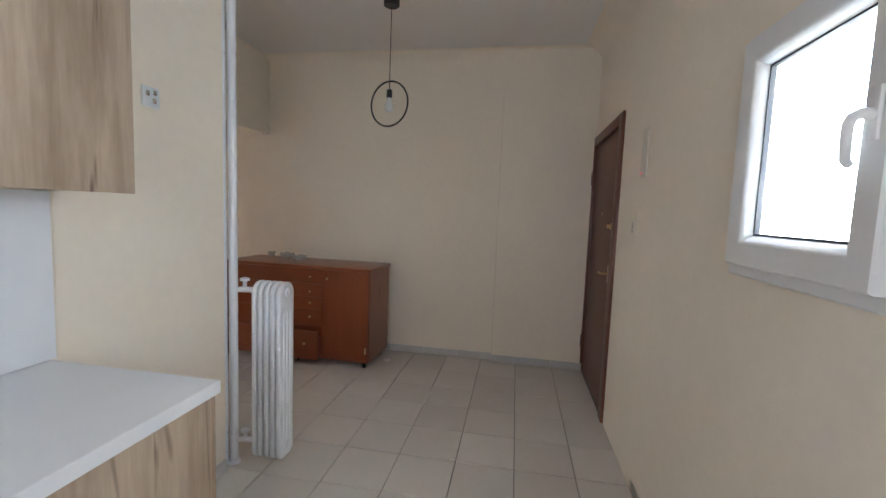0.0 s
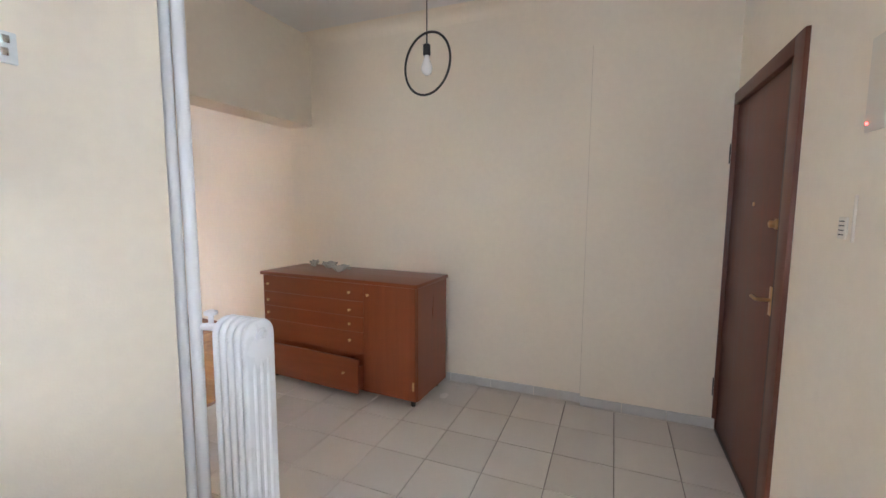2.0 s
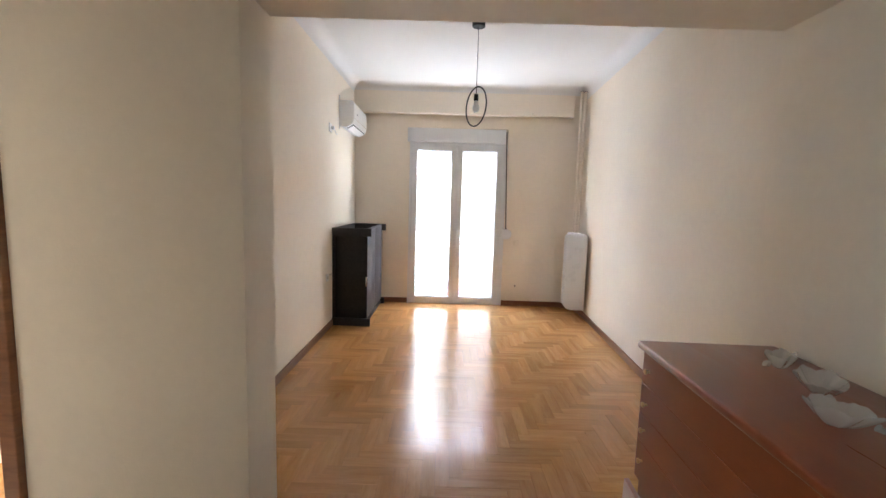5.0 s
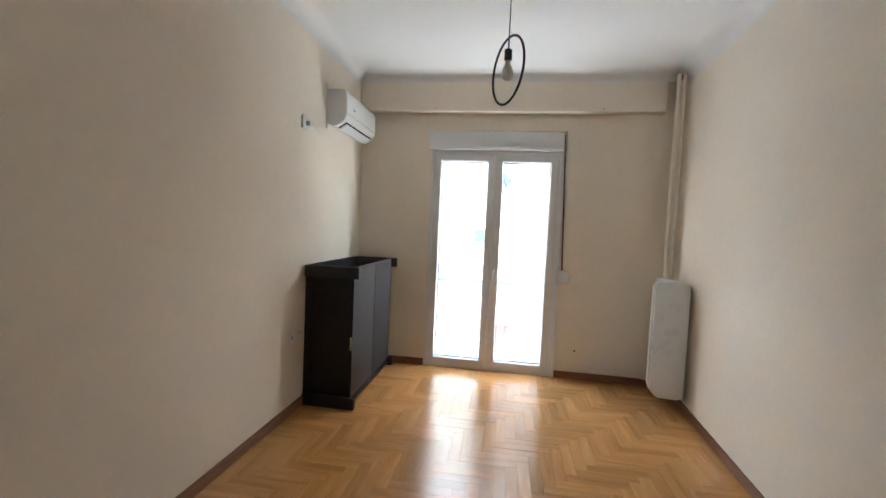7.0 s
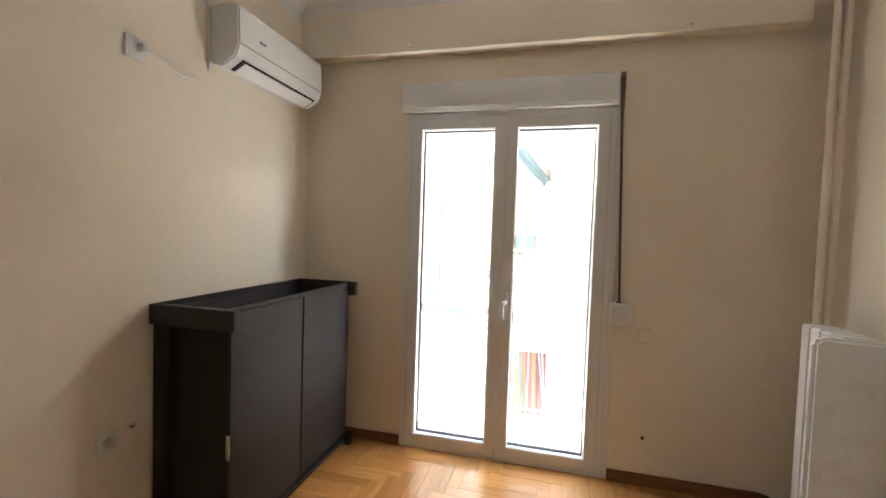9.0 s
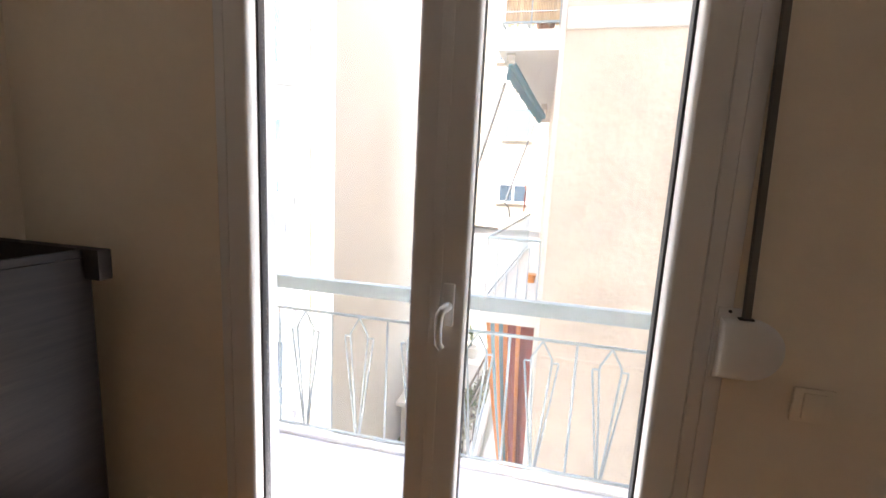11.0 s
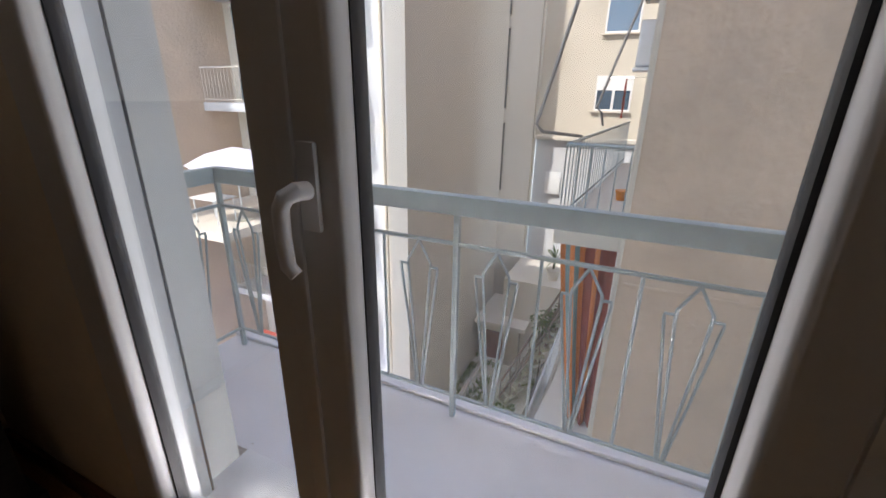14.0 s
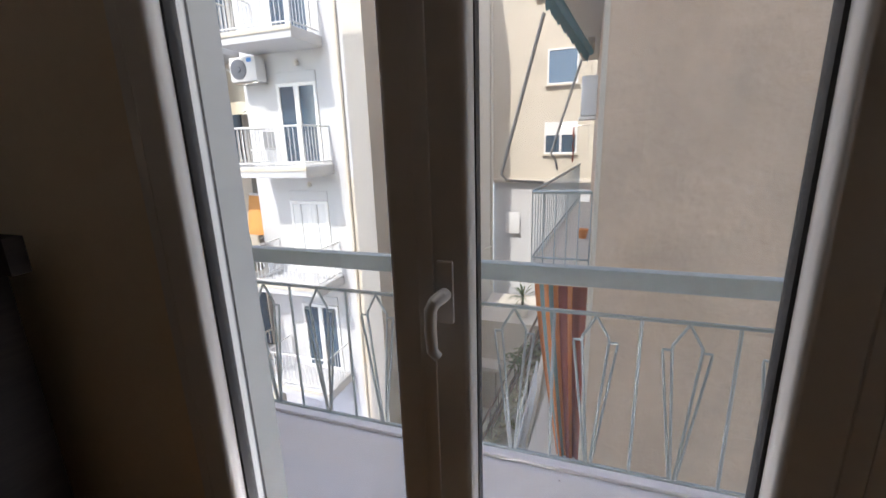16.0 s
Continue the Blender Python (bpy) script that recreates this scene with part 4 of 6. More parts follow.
sw = thing("cable_stub", pose(-0.312, Y0, 0.286), "short dark cable stub in the wall", "cable")
part("stub", tube([(0, 0, 0), (0, -0.012, -0.002)], 0.009, 8), BLACK_METAL, sw)
for x in (-1.80, -0.20):
    sw = thing("curtain_bracket", pose(x, -0.165, 2.63), "small leftover curtain rail screw", "bracket")
    part("screw", tube([(0, 0, 0), (0, -0.012, 0)], 0.006, 8), CHROME, sw)
sw = thing("wall_socket", pose(-2.527, YK, 1.828), "pale grey socket without a cover", "socket")
part("plate", box(-0.04, 0.04, -0.010, 0.0, -0.04, 0.04, 0.004), material("pale_blue_plastic", (0.72, 0.74, 0.72), 0.4), sw)
for dx, dz in ((-0.018, 0.012), (0.012, -0.012), (0.016, 0.02)):
    part("terminal", box(dx - 0.008, dx + 0.008, -0.014, -0.009, dz - 0.01, dz + 0.01, 0.002), CHROME, sw)
panel = thing("alarm_panel", pose(-1.575, YD, 1.775), "pale grey wall panel with a red standby light", "wall panel")
part("case", box(-0.05, 0.05, 0.0, 0.008, -0.13, 0.13, 0.003), material("pale_grey_panel_plastic", (0.74, 0.68, 0.58), 0.5, spread=0.02), panel)
RED = bpy.data.materials.new("red_light")
RED.use_nodes = True
RED.node_tree.nodes["Principled BSDF"].inputs["Base Color"].default_value = (0.8, 0.03, 0.03, 1)
RED.node_tree.nodes["Principled BSDF"].inputs["Emission Color"].default_value = (1, 0.05, 0.04, 1)
RED.node_tree.nodes["Principled BSDF"].inputs["Emission Strength"].default_value = 0.12
b = lathe([(0.0045, 0), (0.0045, 0.003)], 12)
b.transform(pose(0.035, 0.0075, -0.105, -90))
part("standby_light", b, RED, panel)
grille = thing("door_bell", pose(-1.455, YD, 1.37), "small slotted white door bell cover", "door bell")
BELL = material("yellowed_bell_plastic", (0.78, 0.72, 0.62), 0.5, spread=0.02)
part("cover", box(-0.024, 0.024, 0.0, 0.008, -0.034, 0.034, 0.003), BELL, grille)
for i in range(4):
    part("slot", box(-0.016, 0.016, 0.0078, 0.0088, -0.022 + i * 0.014, -0.019 + i * 0.014), RUBBER, grille)
part("side_strip", box(-0.066, -0.057, 0.0, 0.008, -0.04, 0.10, 0.003), BELL, grille)

# ---- kitchen ----
CX1 = -2.925
unit = thing("kitchen_base_unit", pose(0, 0, 0), "oak-look kitchen base cabinet with knots in the grain", "cabinet")
part("body", boxes((-5.25, CX1 - 0.025, -6.085, YK - 0.001, 0.10, 0.858)), OAK, unit)
part("end_panel", box(CX1 - 0.024, CX1 - 0.006, -6.10, YK - 0.001, 0.0, 0.858, 0.001), OAK, unit)
for i, (x0, x1) in enumerate(((-3.55, CX1 - 0.026), (-4.16, -3.554), (-4.77, -4.164))):
    part("front", box(x0, x1, -6.104, -6.086, 0.105, 0.852, 0.0015), OAK, unit)
part("plinth", box(-5.25, CX1 - 0.03, -6.04, -6.02, 0.0, 0.10), OAK, unit)
top = tagged(link("worktop", box(-5.25, CX1, -6.115, YK - 0.001, 0.8585, 0.898, 0.003), COUNTER), "pale grey laminate kitchen worktop", "worktop")
upper = thing("kitchen_wall_unit", pose(0, 0, 0), "oak-look kitchen wall cabinet above the worktop", "cabinet")
UX = -2.884
part("body", boxes((-5.25, UX - 0.02, -5.775, YK - 0.001, 1.448, 2.30)), OAK, upper)
part("end_panel", box(UX - 0.019, UX, -5.775, YK - 0.001, 1.445, 2.30, 0.001), OAK, upper)
for x0, x1 in ((-3.46, UX - 0.001), (-4.06, -3.463), (-4.66, -4.063)):
    part("door", box(x0, x1, -5.795, -5.777, 1.440, 2.30, 0.0015), OAK, upper)
structure("backsplash", box(-5.25, CX1 + 0.012, YK - 0.009, YK - 0.0015, 0.90, 1.44), BACKSPLASH, "glossy white panel behind the worktop", category="wall panel")

# ---- our balcony ----
BZ = -0.12
structure("balcony_floor", boxes((-2.66, 3.2, 0.235, 0.94, BZ - 0.16, BZ)), BALCONY_PAINT, "grey painted concrete balcony floor with fine cracks", category="balcony")
structure("balcony_kerb", box(-2.66, 3.2, 0.885, 0.94, BZ + 0.001, BZ + 0.022, 0.006), BALCONY_PAINT, "low painted kerb at the balcony edge", category="kerb")
CRACK = material("dark_crack", (0.16, 0.15, 0.15), 0.9)
rnd = random.Random(5)
for i, (x, y, a, n) in enumerate(((-1.22, 0.62, 70, 9), (-1.12, 0.50, -25, 10), (-2.25, 0.60, 35, 8), (-0.55, 0.55, 10, 4))):
    pts, p = [], Vector((x, y, BZ + 0.0006))
    for k in range(n):
        pts.append(p.copy())
        ang = radians(a + rnd.uniform(-35, 35))
        p = p + Vector((math.cos(ang), math.sin(ang), 0)) * 0.022
    b = bmesh.new()
    lo = [b.verts.new(q + Vector((0, 0.0008 * (1 - abs(2 * j / n - 1)) + 0.0004, 0))) for j, q in enumerate(pts)]
    hi = [b.verts.new(q - Vector((0, 0.0008, 0))) for q in pts]
    for j in range(n - 1):
        b.faces.new((lo[j], lo[j + 1], hi[j + 1], hi[j]))
    structure("balcony_crack", b, CRACK, "fine dark crack in the balcony paint", category="crack")

rail = thing("balcony_railing", pose(0, 0, 0), "pale grey-green iron balcony railing with pointed tulip motifs", "railing")
RY = 0.842
X0R, X1R = -2.545, 2.9
part("handrail", box(X0R - 0.022, X1R, RY - 0.024, RY + 0.024, 0.757, 0.828, 0.007), RAIL_PAINT, rail)
part("middle_rail", box(X0R, X1R, RY - 0.007, RY + 0.007, 0.640, 0.654, 0.002, 1), RAIL_PAINT, rail)
part("low_rail", box(X0R, X1R, RY - 0.007, RY + 0.007, -0.022, -0.008, 0.002, 1), RAIL_PAINT, rail)
part("side_handrail", box(X0R - 0.022, X0R + 0.024, 0.235, RY - 0.025, 0.757, 0.828, 0.007), RAIL_PAINT, rail)
part("side_middle_rail", box(X0R - 0.007, X0R + 0.007, 0.235, RY - 0.008, 0.640, 0.654, 0.002, 1), RAIL_PAINT, rail)
part("side_low_rail", box(X0R - 0.007, X0R + 0.007, 0.235, RY - 0.008, -0.022, -0.008, 0.002, 1), RAIL_PAINT, rail)
STEP = 0.3075
motif_mesh, bar_mesh, post_mesh = None, None, None


def motif_bm():
    """Chevron on top, two long narrow loops that meet at the foot."""
    b = bmesh.new()
    r = 0.0055
    for s in (-1, 1):
        tube([(0, 0, 0.640), (s * 0.047, 0, 0.555)], r, 6, bm=b)
        tube([(s * 0.047, 0, 0.555), (s * 0.048, 0, 0.535), (s * 0.006, 0, -0.012)], r, 6, bm=b)
        tube([(s * 0.047, 0, 0.537), (s * 0.078, 0, 0.537), (s * 0.078, 0, 0.525), (s * 0.012, 0, -0.012)], r, 6, bm=b)
    return b


first = -1.485 - 3 * STEP
i = 0
x = first
while x < X1R - 0.1:
    if motif_mesh is None:
        ob = part("motif", motif_bm(), RAIL_PAINT, rail)
        motif_mesh = ob.data
        ob2 = part("bar", tube([(0, 0, -0.012), (0, 0, 0.642)], 0.0065, 6), RAIL_PAINT, rail)
        bar_mesh = ob2.data
        ob3 = part("post", box(-0.011, 0.011, -0.011, 0.011, BZ, 0.758, 0.002, 1), RAIL_PAINT, rail)
        post_mesh = ob3.data
        ob3.location = (X0R, RY, 0)
    else:
        ob = new("motif", motif_mesh)
        ob.parent = rail
        ob2 = new("bar", bar_mesh)
        ob2.parent = rail
    ob.location = (x, RY, 0)
    bx = x + STEP / 2
    if i % 6 == 3:
        ob2.data = post_mesh
        ob2.name = "post"
    ob2.location = (bx, RY, 0)
    x += STEP
    i += 1
for y, kind, me in ((0.36, "motif", motif_mesh), (0.52, "bar", bar_mesh), (0.66, "motif", motif_mesh)):
    ob = new(kind, me)
    ob.parent = rail
    ob.matrix_basis = pose(X0R, y, 0, 0, 0, 90)

# ---- our building, outside ----
# unseen storeys; height and width chosen to shade the blank wall and courtyard
structure("facade_above", boxes((-7.6, 7.0, -7.87, 0.27, H2 + 0.12, 13.0)), PLASTER_CREAM, "unseen rendered storeys above the flat, sized to shade the courtyard", category="facade")
structure("facade_below", boxes((-7.6, 7.0, -7.87, 0.27, -8.8, -0.28)), PLASTER_CREAM, "rendered storeys below the flat", category="facade")
structure("facade_beside", boxes((0.82, 7.0, -7.87, 0.27, -0.28, H2 + 0.12)), PLASTER_CREAM, "rendered facade beside the flat", category="facade")
structure("facade_corner", boxes((-7.6, -2.92, -1.9, 0.27, -0.28, H2 + 0.12)), PLASTER_CREAM, "rendered corner of the building", category="facade")
# unseen block, added to hold sky light back from the kitchen's end opening
structure("sky_blocker", boxes((-7.6, -6.2, -7.87, -1.9, -0.28, H2 + 0.12)), PLASTER_CREAM, "unseen rendered block added to keep sky light off the added window", category="facade")
structure("ground", boxes((-400, 400, -400, 400, -9.2, -8.8)), CONCRETE, "weathered concrete ground of the courtyard", category="ground")


# ---- pieces for the houses across the courtyard ----
def far_railing(parent, x0, x1, y0, y1, z, height, mat, ends=(True, True), step=0.12, side_step=0.0, lean=0.0):
    """Rails on three sides of a balcony with upright bars."""
    runs = [((x0, y0), (x1, y0))]
    if ends[0]:
        runs.append(((x0, y0), (x0 + lean, y1)))
    if ends[1]:
        runs.append(((x1, y0), (x1, y1)))
    bar = None
    for (ax, ay), (bx, by) in runs:
        part("rail", tube([(ax, ay, z + height), (bx, by, z + height)], 0.024, 6), mat, parent)
        part("rail", tube([(ax, ay, z + 0.10), (bx, by, z + 0.10)], 0.016, 6), mat, parent)
        gap = side_step if side_step and ay != by else step
        n = max(2, round(math.hypot(bx - ax, by - ay) / gap))
        for k in range(n + 1):
            px, py = ax + (bx - ax) * k / n, ay + (by - ay) * k / n
            if bar is None:
                ob = part("bar", tube([(0, 0, 0.0), (0, 0, height)], 0.009, 5), mat, parent)
                bar = ob.data
            else:
                ob = new("bar", bar)
                ob.parent = parent
            ob.location = (px, py, z)


def far_window(parent, x0, x1, y, z0, z1, shutter=0.0, mullion=True, glassy=None):
    """A framed window that faces -y, set in a little reveal."""
    f = 0.06
    fr = part("window", bar_frame(x0, x1, z0, z1, f, y - 0.03, y + 0.05, 0.004), PVC, parent)
    part("pane", box(x0 + f, x1 - f, y + 0.0, y + 0.02, z0 + f, z1 - f), glassy or DARK_GLASS, fr, smooth=False)
    if mullion:
        part("mullion", box((x0 + x1) / 2 - 0.045, (x0 + x1) / 2 + 0.045, y - 0.035, y - 0.002, z0 + f, z1 - f, 0.004), PVC, fr)
    if shutter:
        zs = z1 - f - (z1 - z0 - 2 * f) * shutter
        part("shutter", box(x0 + f, x1 - f, y - 0.03, y - 0.003, zs, z1 - f), PVC, fr)
    part("sill", box(x0 - 0.06, x1 + 0.06, y - 0.10, y + 0.0, z0 - 0.06, z0 - 0.002, 0.008), PLASTER_CREAM, fr)


# ---- house with the blank wall ----
EX, EY = -0.84, 4.80
house = thing("apartment_house", pose(0, 0, 0), "beige rendered house with a blank wall facing the balcony", "house")
part("wall", boxes((EX, 9.0, EY, 13.5, -8.8, 14.0)), PLASTER_BEIGE, house, smooth=False)
part("corner_trim", boxes((EX - 0.012, EX + 0.05, EY - 0.012, EY + 0.05, -8.8, 14.0), bevel=0.01), PLASTER_GREY, house)
part("band", boxes((EX + 0.06, 9.0, EY - 0.02, EY + 0.02, 3.36, 3.62), bevel=0.006), PLASTER_GREY, house, "paler projecting band")
part("groove_ledge", boxes((EX + 0.06, 9.0, EY - 0.012, EY + 0.02, -1.05, -1.0), bevel=0.005), PLASTER_BEIGE, house)
for z in (-3.76, -0.62, 3.12):
    bal = part("balcony", prism([(-1.64, EY + 0.01), (EX - 0.001, EY + 0.01), (EX - 0.001, 11.0), (-1.19, 11.0)], z, z + 0.26), PLASTER_GREY, house, smooth=False)
rl = thing("balcony_railing", pose(0, 0, 0), "pale grey iron railing of the neighbouring balcony", "railing", "neighbouring railings")
far_railing(rl, -1.60, EX - 0.03, EY + 0.05, 11.0, -0.36, 0.98, RAIL_PAINT, (True, False), 0.15, 0.20, 0.45)
rl = thing("balcony_railing", pose(0, 0, 0), "pale iron railing of the upper neighbouring balcony", "railing", "neighbouring railings")
far_railing(rl, -1.60, EX - 0.03, EY + 0.05, 11.0, 3.38, 0.98, RAIL_PAINT, (True, False), 0.30, 0.30, 0.45)
BAMBOO = wood("dry_bamboo", (0.42, 0.24, 0.10), (0.68, 0.47, 0.26), 0.7, (4, 4, 0.6), ring=5, random_spread=0.2)
screen = thing("bamboo_screen", pose(0, 0, 0), "dry bamboo privacy screen tied to the balcony railing", "screen")
cane, cane2 = None, None
rnd = random.Random(8)
for k in range(34):
    if cane is None:
        ob = part("cane", tube([(0, 0, 3.46), (0.002, 0, 3.9), (-0.001, 0, 4.42)], 0.011, 6), BAMBOO, screen)
        cane = ob.data
    else:
        ob = new("cane", cane)
        ob.parent = screen
    ob.location = (-1.57 + k * 0.0212, EY + 0.085 + rnd.uniform(-0.004, 0.004), rnd.uniform(-0.05, 0.05))
for z in (3.62, 4.2):
    part("wire", tube([(-1.58, EY + 0.072, z), (-0.86, EY + 0.072, z)], 0.004, 5), CHROME, screen)

plant = thing("potted_plant", pose(-1.05, EY + 0.30, 3.38), "pale flowering plant behind the bamboo screen", "plant")
FLOWER = material("pale_petals", (0.74, 0.72, 0.66), 0.7, spread=0.1)
LEAF = material("dusty_green_leaves", (0.07, 0.11, 0.035), 0.6, spread=0.3, scale=8)
POT = material("terracotta", (0.42, 0.17, 0.08), 0.8, spread=0.12)


def leaf_cloud(n, rx, rz, size, seed, droop=0.4):
    """Many small folded leaves spread through a loose clump."""
    rnd = random.Random(seed)
    b = bmesh.new()
    for _ in range(n):
        a, h, q = rnd.uniform(0, 6.283), rnd.uniform(-1, 1), rnd.random() ** 0.5
        c = Vector((rx * q * math.cos(a) * (1 - 0.5 * abs(h)), rx * q * math.sin(a) * (1 - 0.5 * abs(h)), rz * h))
        d = Vector((math.cos(a), math.sin(a), rnd.uniform(-droop, 0.5))).normalized()
        s = d.cross(Vector((0, 0, 1))).normalized() * size * 0.3
        L = size * rnd.uniform(0.6, 1.2)
        v = [b.verts.new(c), b.verts.new(c + d * L * 0.5 + s - Vector((0, 0, 0.1 * L))), b.verts.new(c + d * L), b.verts.new(c + d * L * 0.5 - s - Vector((0, 0, 0.1 * L)))]
        b.faces.new((v[0], v[1], v[2]))
        b.faces.new((v[0], v[2], v[3]))
    return b


part("pot", lathe([(0.10, 0), (0.14, 0.24), (0.155, 0.25), (0.15, 0.28)], 16), POT, plant)
b = leaf_cloud(160, 0.22, 0.42, 0.09, 3)
b.transform(pose(0, 0, 0.72))
part("leaves", b, LEAF, plant)
b = leaf_cloud(120, 0.24, 0.40, 0.06, 4)
b.transform(pose(0, -0.12, 0.80))
part("flowers", b, FLOWER, plant, "pale blossoms")
b = tube([(0, 0, 0.2), (0.01, 0.01, 0.5), (-0.01, -0.03, 0.9)], [0.012, 0.009, 0.004], 6)
part("stem", b, LEAF, plant)

# awning with two folding arms
AWNING = material("faded_blue_awning_cloth", (0.10, 0.27, 0.34), 0.85, spread=0.15, scale=6, fine=80)
awn = thing("awning", pose(0, 0, 0), "faded blue rolled awning with a scalloped edge and steel arms", "awning")
a0, a1 = Vector((-1.47, 4.95, 3.02)), Vector((-1.0, 8.4, 2.86))
part("roll", tube([a0, a0.lerp(a1, 0.5) + Vector((0, 0, -0.01)), a1], 0.055, 10), AWNING, awn)
b = bmesh.new()
n = 64
top_row = [b.verts.new(a0.lerp(a1, i / n) + Vector((-0.02, 0, -0.03))) for i in range(n + 1)]
low_row = [b.verts.new(a0.lerp(a1, i / n) + Vector((-0.05 - 0.01 * math.sin(i), 0, -0.17 - 0.05 * abs(math.sin(math.pi * i / 4))))) for i in range(n + 1)]
for i in range(n):
    b.faces.new((top_row[i], top_row[i + 1], low_row[i + 1], low_row[i]))
part("valance", b, AWNING, awn)
ARM_METAL = material("dull_grey_arm_metal", (0.30, 0.29, 0.28), 0.5, metal=0.4, spread=0.1)
arm = [(-1.55, 5.15, 2.80), (-2.146, 5.508, 0.80), (-2.08, 5.60, 0.70), (-1.60, 6.1, 0.62)]
part("arm", tube(arm, 0.024, 8), ARM_METAL, awn)
arm = [(-1.16, 8.25, 2.72), (-1.70, 8.55, 0.98), (-1.62, 8.7, 0.88), (-1.60, 9.2, 0.62)]
part("arm", tube(arm, 0.024, 8), ARM_METAL, awn)
part("bracket", box(-1.53, -1.41, 4.88, 4.98, 2.98, 3.119, 0.008), CHROME, awn)
part("bracket", box(-1.06, -0.94, 8.36, 8.46, 2.84, 3.119, 0.008), CHROME, awn)

heater = thing("water_heater", pose(0, 0, 0), "white metal box hung on the side wall of the balcony", "box unit")
part("case", box(EX - 0.32, EX - 0.001, 9.2, 9.7, 1.75, 2.55, 0.02), WHITE_IRON, heater)
part("tray", box(EX - 0.36, EX - 0.001, 9.15, 9.75, 1.66, 1.72, 0.01), WHITE_IRON, heater)
bucket = thing("bucket", pose(-0.97, 6.6, -0.36), "orange plastic bucket on the neighbouring balcony", "bucket")
part("tub", lathe([(0.06, 0), (0.085, 0.14), (0.092, 0.15), (0.088, 0.16)], 16), material("orange_plastic", (0.72, 0.24, 0.03), 0.5, spread=0.06), bucket)
towel = thing("hanging_cloth", pose(0, 0, 0), "red cloth hung over the far end of the balcony", "cloth")
RED_CLOTH = material("faded_red_cloth", (0.45, 0.08, 0.05), 0.9, spread=0.2, scale=5)
b = bmesh.new()
rows = [[b.verts.new((-1.30 + 0.02 * math.sin(3 * u + v), 9.6 + 0.09 * u + 0.02 * math.sin(5 * v), 1.55 - 0.10 * v)) for u in range(6)] for v in range(9)]
for v in range(8):
    for u in range(5):
        b.faces.new((rows[v][u], rows[v][u + 1], rows[v + 1][u + 1], rows[v + 1][u]))
part("cloth", b, RED_CLOTH, towel)
part("line", tube([(-1.62, 9.85, 1.56), (EX, 9.85, 1.56)], 0.006, 5), CHROME, towel)

# striped curtain below the balcony
STRIPES = [material("orange_stripe_cloth", (0.62, 0.20, 0.06), 0.9, spread=0.12, scale=5), material("teal_stripe_cloth", (0.16, 0.25, 0.25), 0.9, spread=0.12, scale=5), material("dark_red_stripe_cloth", (0.22, 0.05, 0.035), 0.9, spread=0.12, scale=5)]
curtain = thing("striped_curtain", pose(0, 0, 0), "orange, teal and dark red striped curtain hung below a balcony", "curtain")
pattern = (0, 1, 0, 1, 0, 2, 2, 0, 2, 2, 2)
for s, mat_i in enumerate(pattern):
    b = bmesh.new()
    cols = 4
    rows = []
    for v in range(15):
        f = v / 14
        zz = -0.63 - 3.9 * f
        row = []
        for u in range(cols + 1):
            q = (s + u / cols) / len(pattern)
            left = -1.58 + 0.58 * f ** 1.2
            xx = left + (-0.86 - left) * q
            row.append(b.verts.new((xx, EY + 0.25 + 0.05 * math.sin(q * 16 + f * 2) * (0.4 + f), zz)))
        rows.append(row)
    for v in range(14):
        for u in range(cols):
            b.faces.new((rows[v][u], rows[v][u + 1], rows[v + 1][u + 1], rows[v + 1][u]))
    part("stripe", b, STRIPES[mat_i], curtain)
part("rod", tube([(-1.6, EY + 0.25, -0.625), (-0.85, EY + 0.25, -0.625)], 0.012, 8), CHROME, curtain)

# ---- lower yard beside the blank wall ----
yard = thing("yard_wall", pose(0, 0, 0), "weathered low yard wall with a raised concrete terrace", "yard wall", kind="structure")
part("terrace", boxes((-1.95, EX - 0.002, 5.1, 12.5, -8.8, -5.4)), CONCRETE, yard, smooth=False)
part("coping", box(-2.03, -1.87, 5.05, 12.5, -5.4, -5.22, 0.02), PLASTER_GREY, yard)
fence = thing("yard_fence", pose(0, 0, 0), "white painted iron fence round the lower yard", "fence")
far_railing(fence, -1.95, EX - 0.05, 5.15, 9.5, -5.3, 0.9, WHITE_IRON, (True, False), 0.16)
bag = thing("bag", pose(-1.45, 5.6, -5.4), "blue plastic bag lying in the yard", "bag")
b = bmesh.new()
bmesh.ops.create_icosphere(b, subdivisions=3, radius=0.2)
for v in b.verts:
    v.co *= 1 + 0.35 * noise.noise(v.co * 9)
    v.co.z = max(v.co.z * 0.8 + 0.13, 0.0)
part("sack", b, material("blue_plastic", (0.03, 0.11, 0.38), 0.45, spread=0.2), bag)
tarp = thing("tarpaulin", pose(0, 0, 0), "dark grey torn sheet hung over the yard fence", "tarpaulin")
b = bmesh.new()
rows = [[b.verts.new((-1.99 - 0.05 * math.sin(u * 1.3) - 0.03 * v, 5.7 + 0.3 * u, -4.38 - 0.15 * v - 0.06 * math.sin(u * 2 + v))) for u in range(8)] for v in range(8)]
for v in range(7):
    for u in range(7):
        if (u + v) % 11 != 7:
            b.faces.new((rows[v][u], rows[v][u + 1], rows[v + 1][u + 1], rows[v + 1][u]))
part("sheet", b, material("dark_tarpaulin", (0.05, 0.05, 0.055), 0.7, spread=0.3), tarp)
junk = thing("white_boards", pose(0, 0, 0), "white boards leaning in the lower yard", "boards")
for k in range(3):
    b = box(-0.02, 0.02, -0.5, 0.5, 0, 1.5, 0.004)
    b.transform(pose(-1.15 - 0.08 * k, 6.5 + 0.5 * k, -5.4, 0, 8 + 3 * k, 6 * k))
    part("board", b, WHITE_IRON, junk)

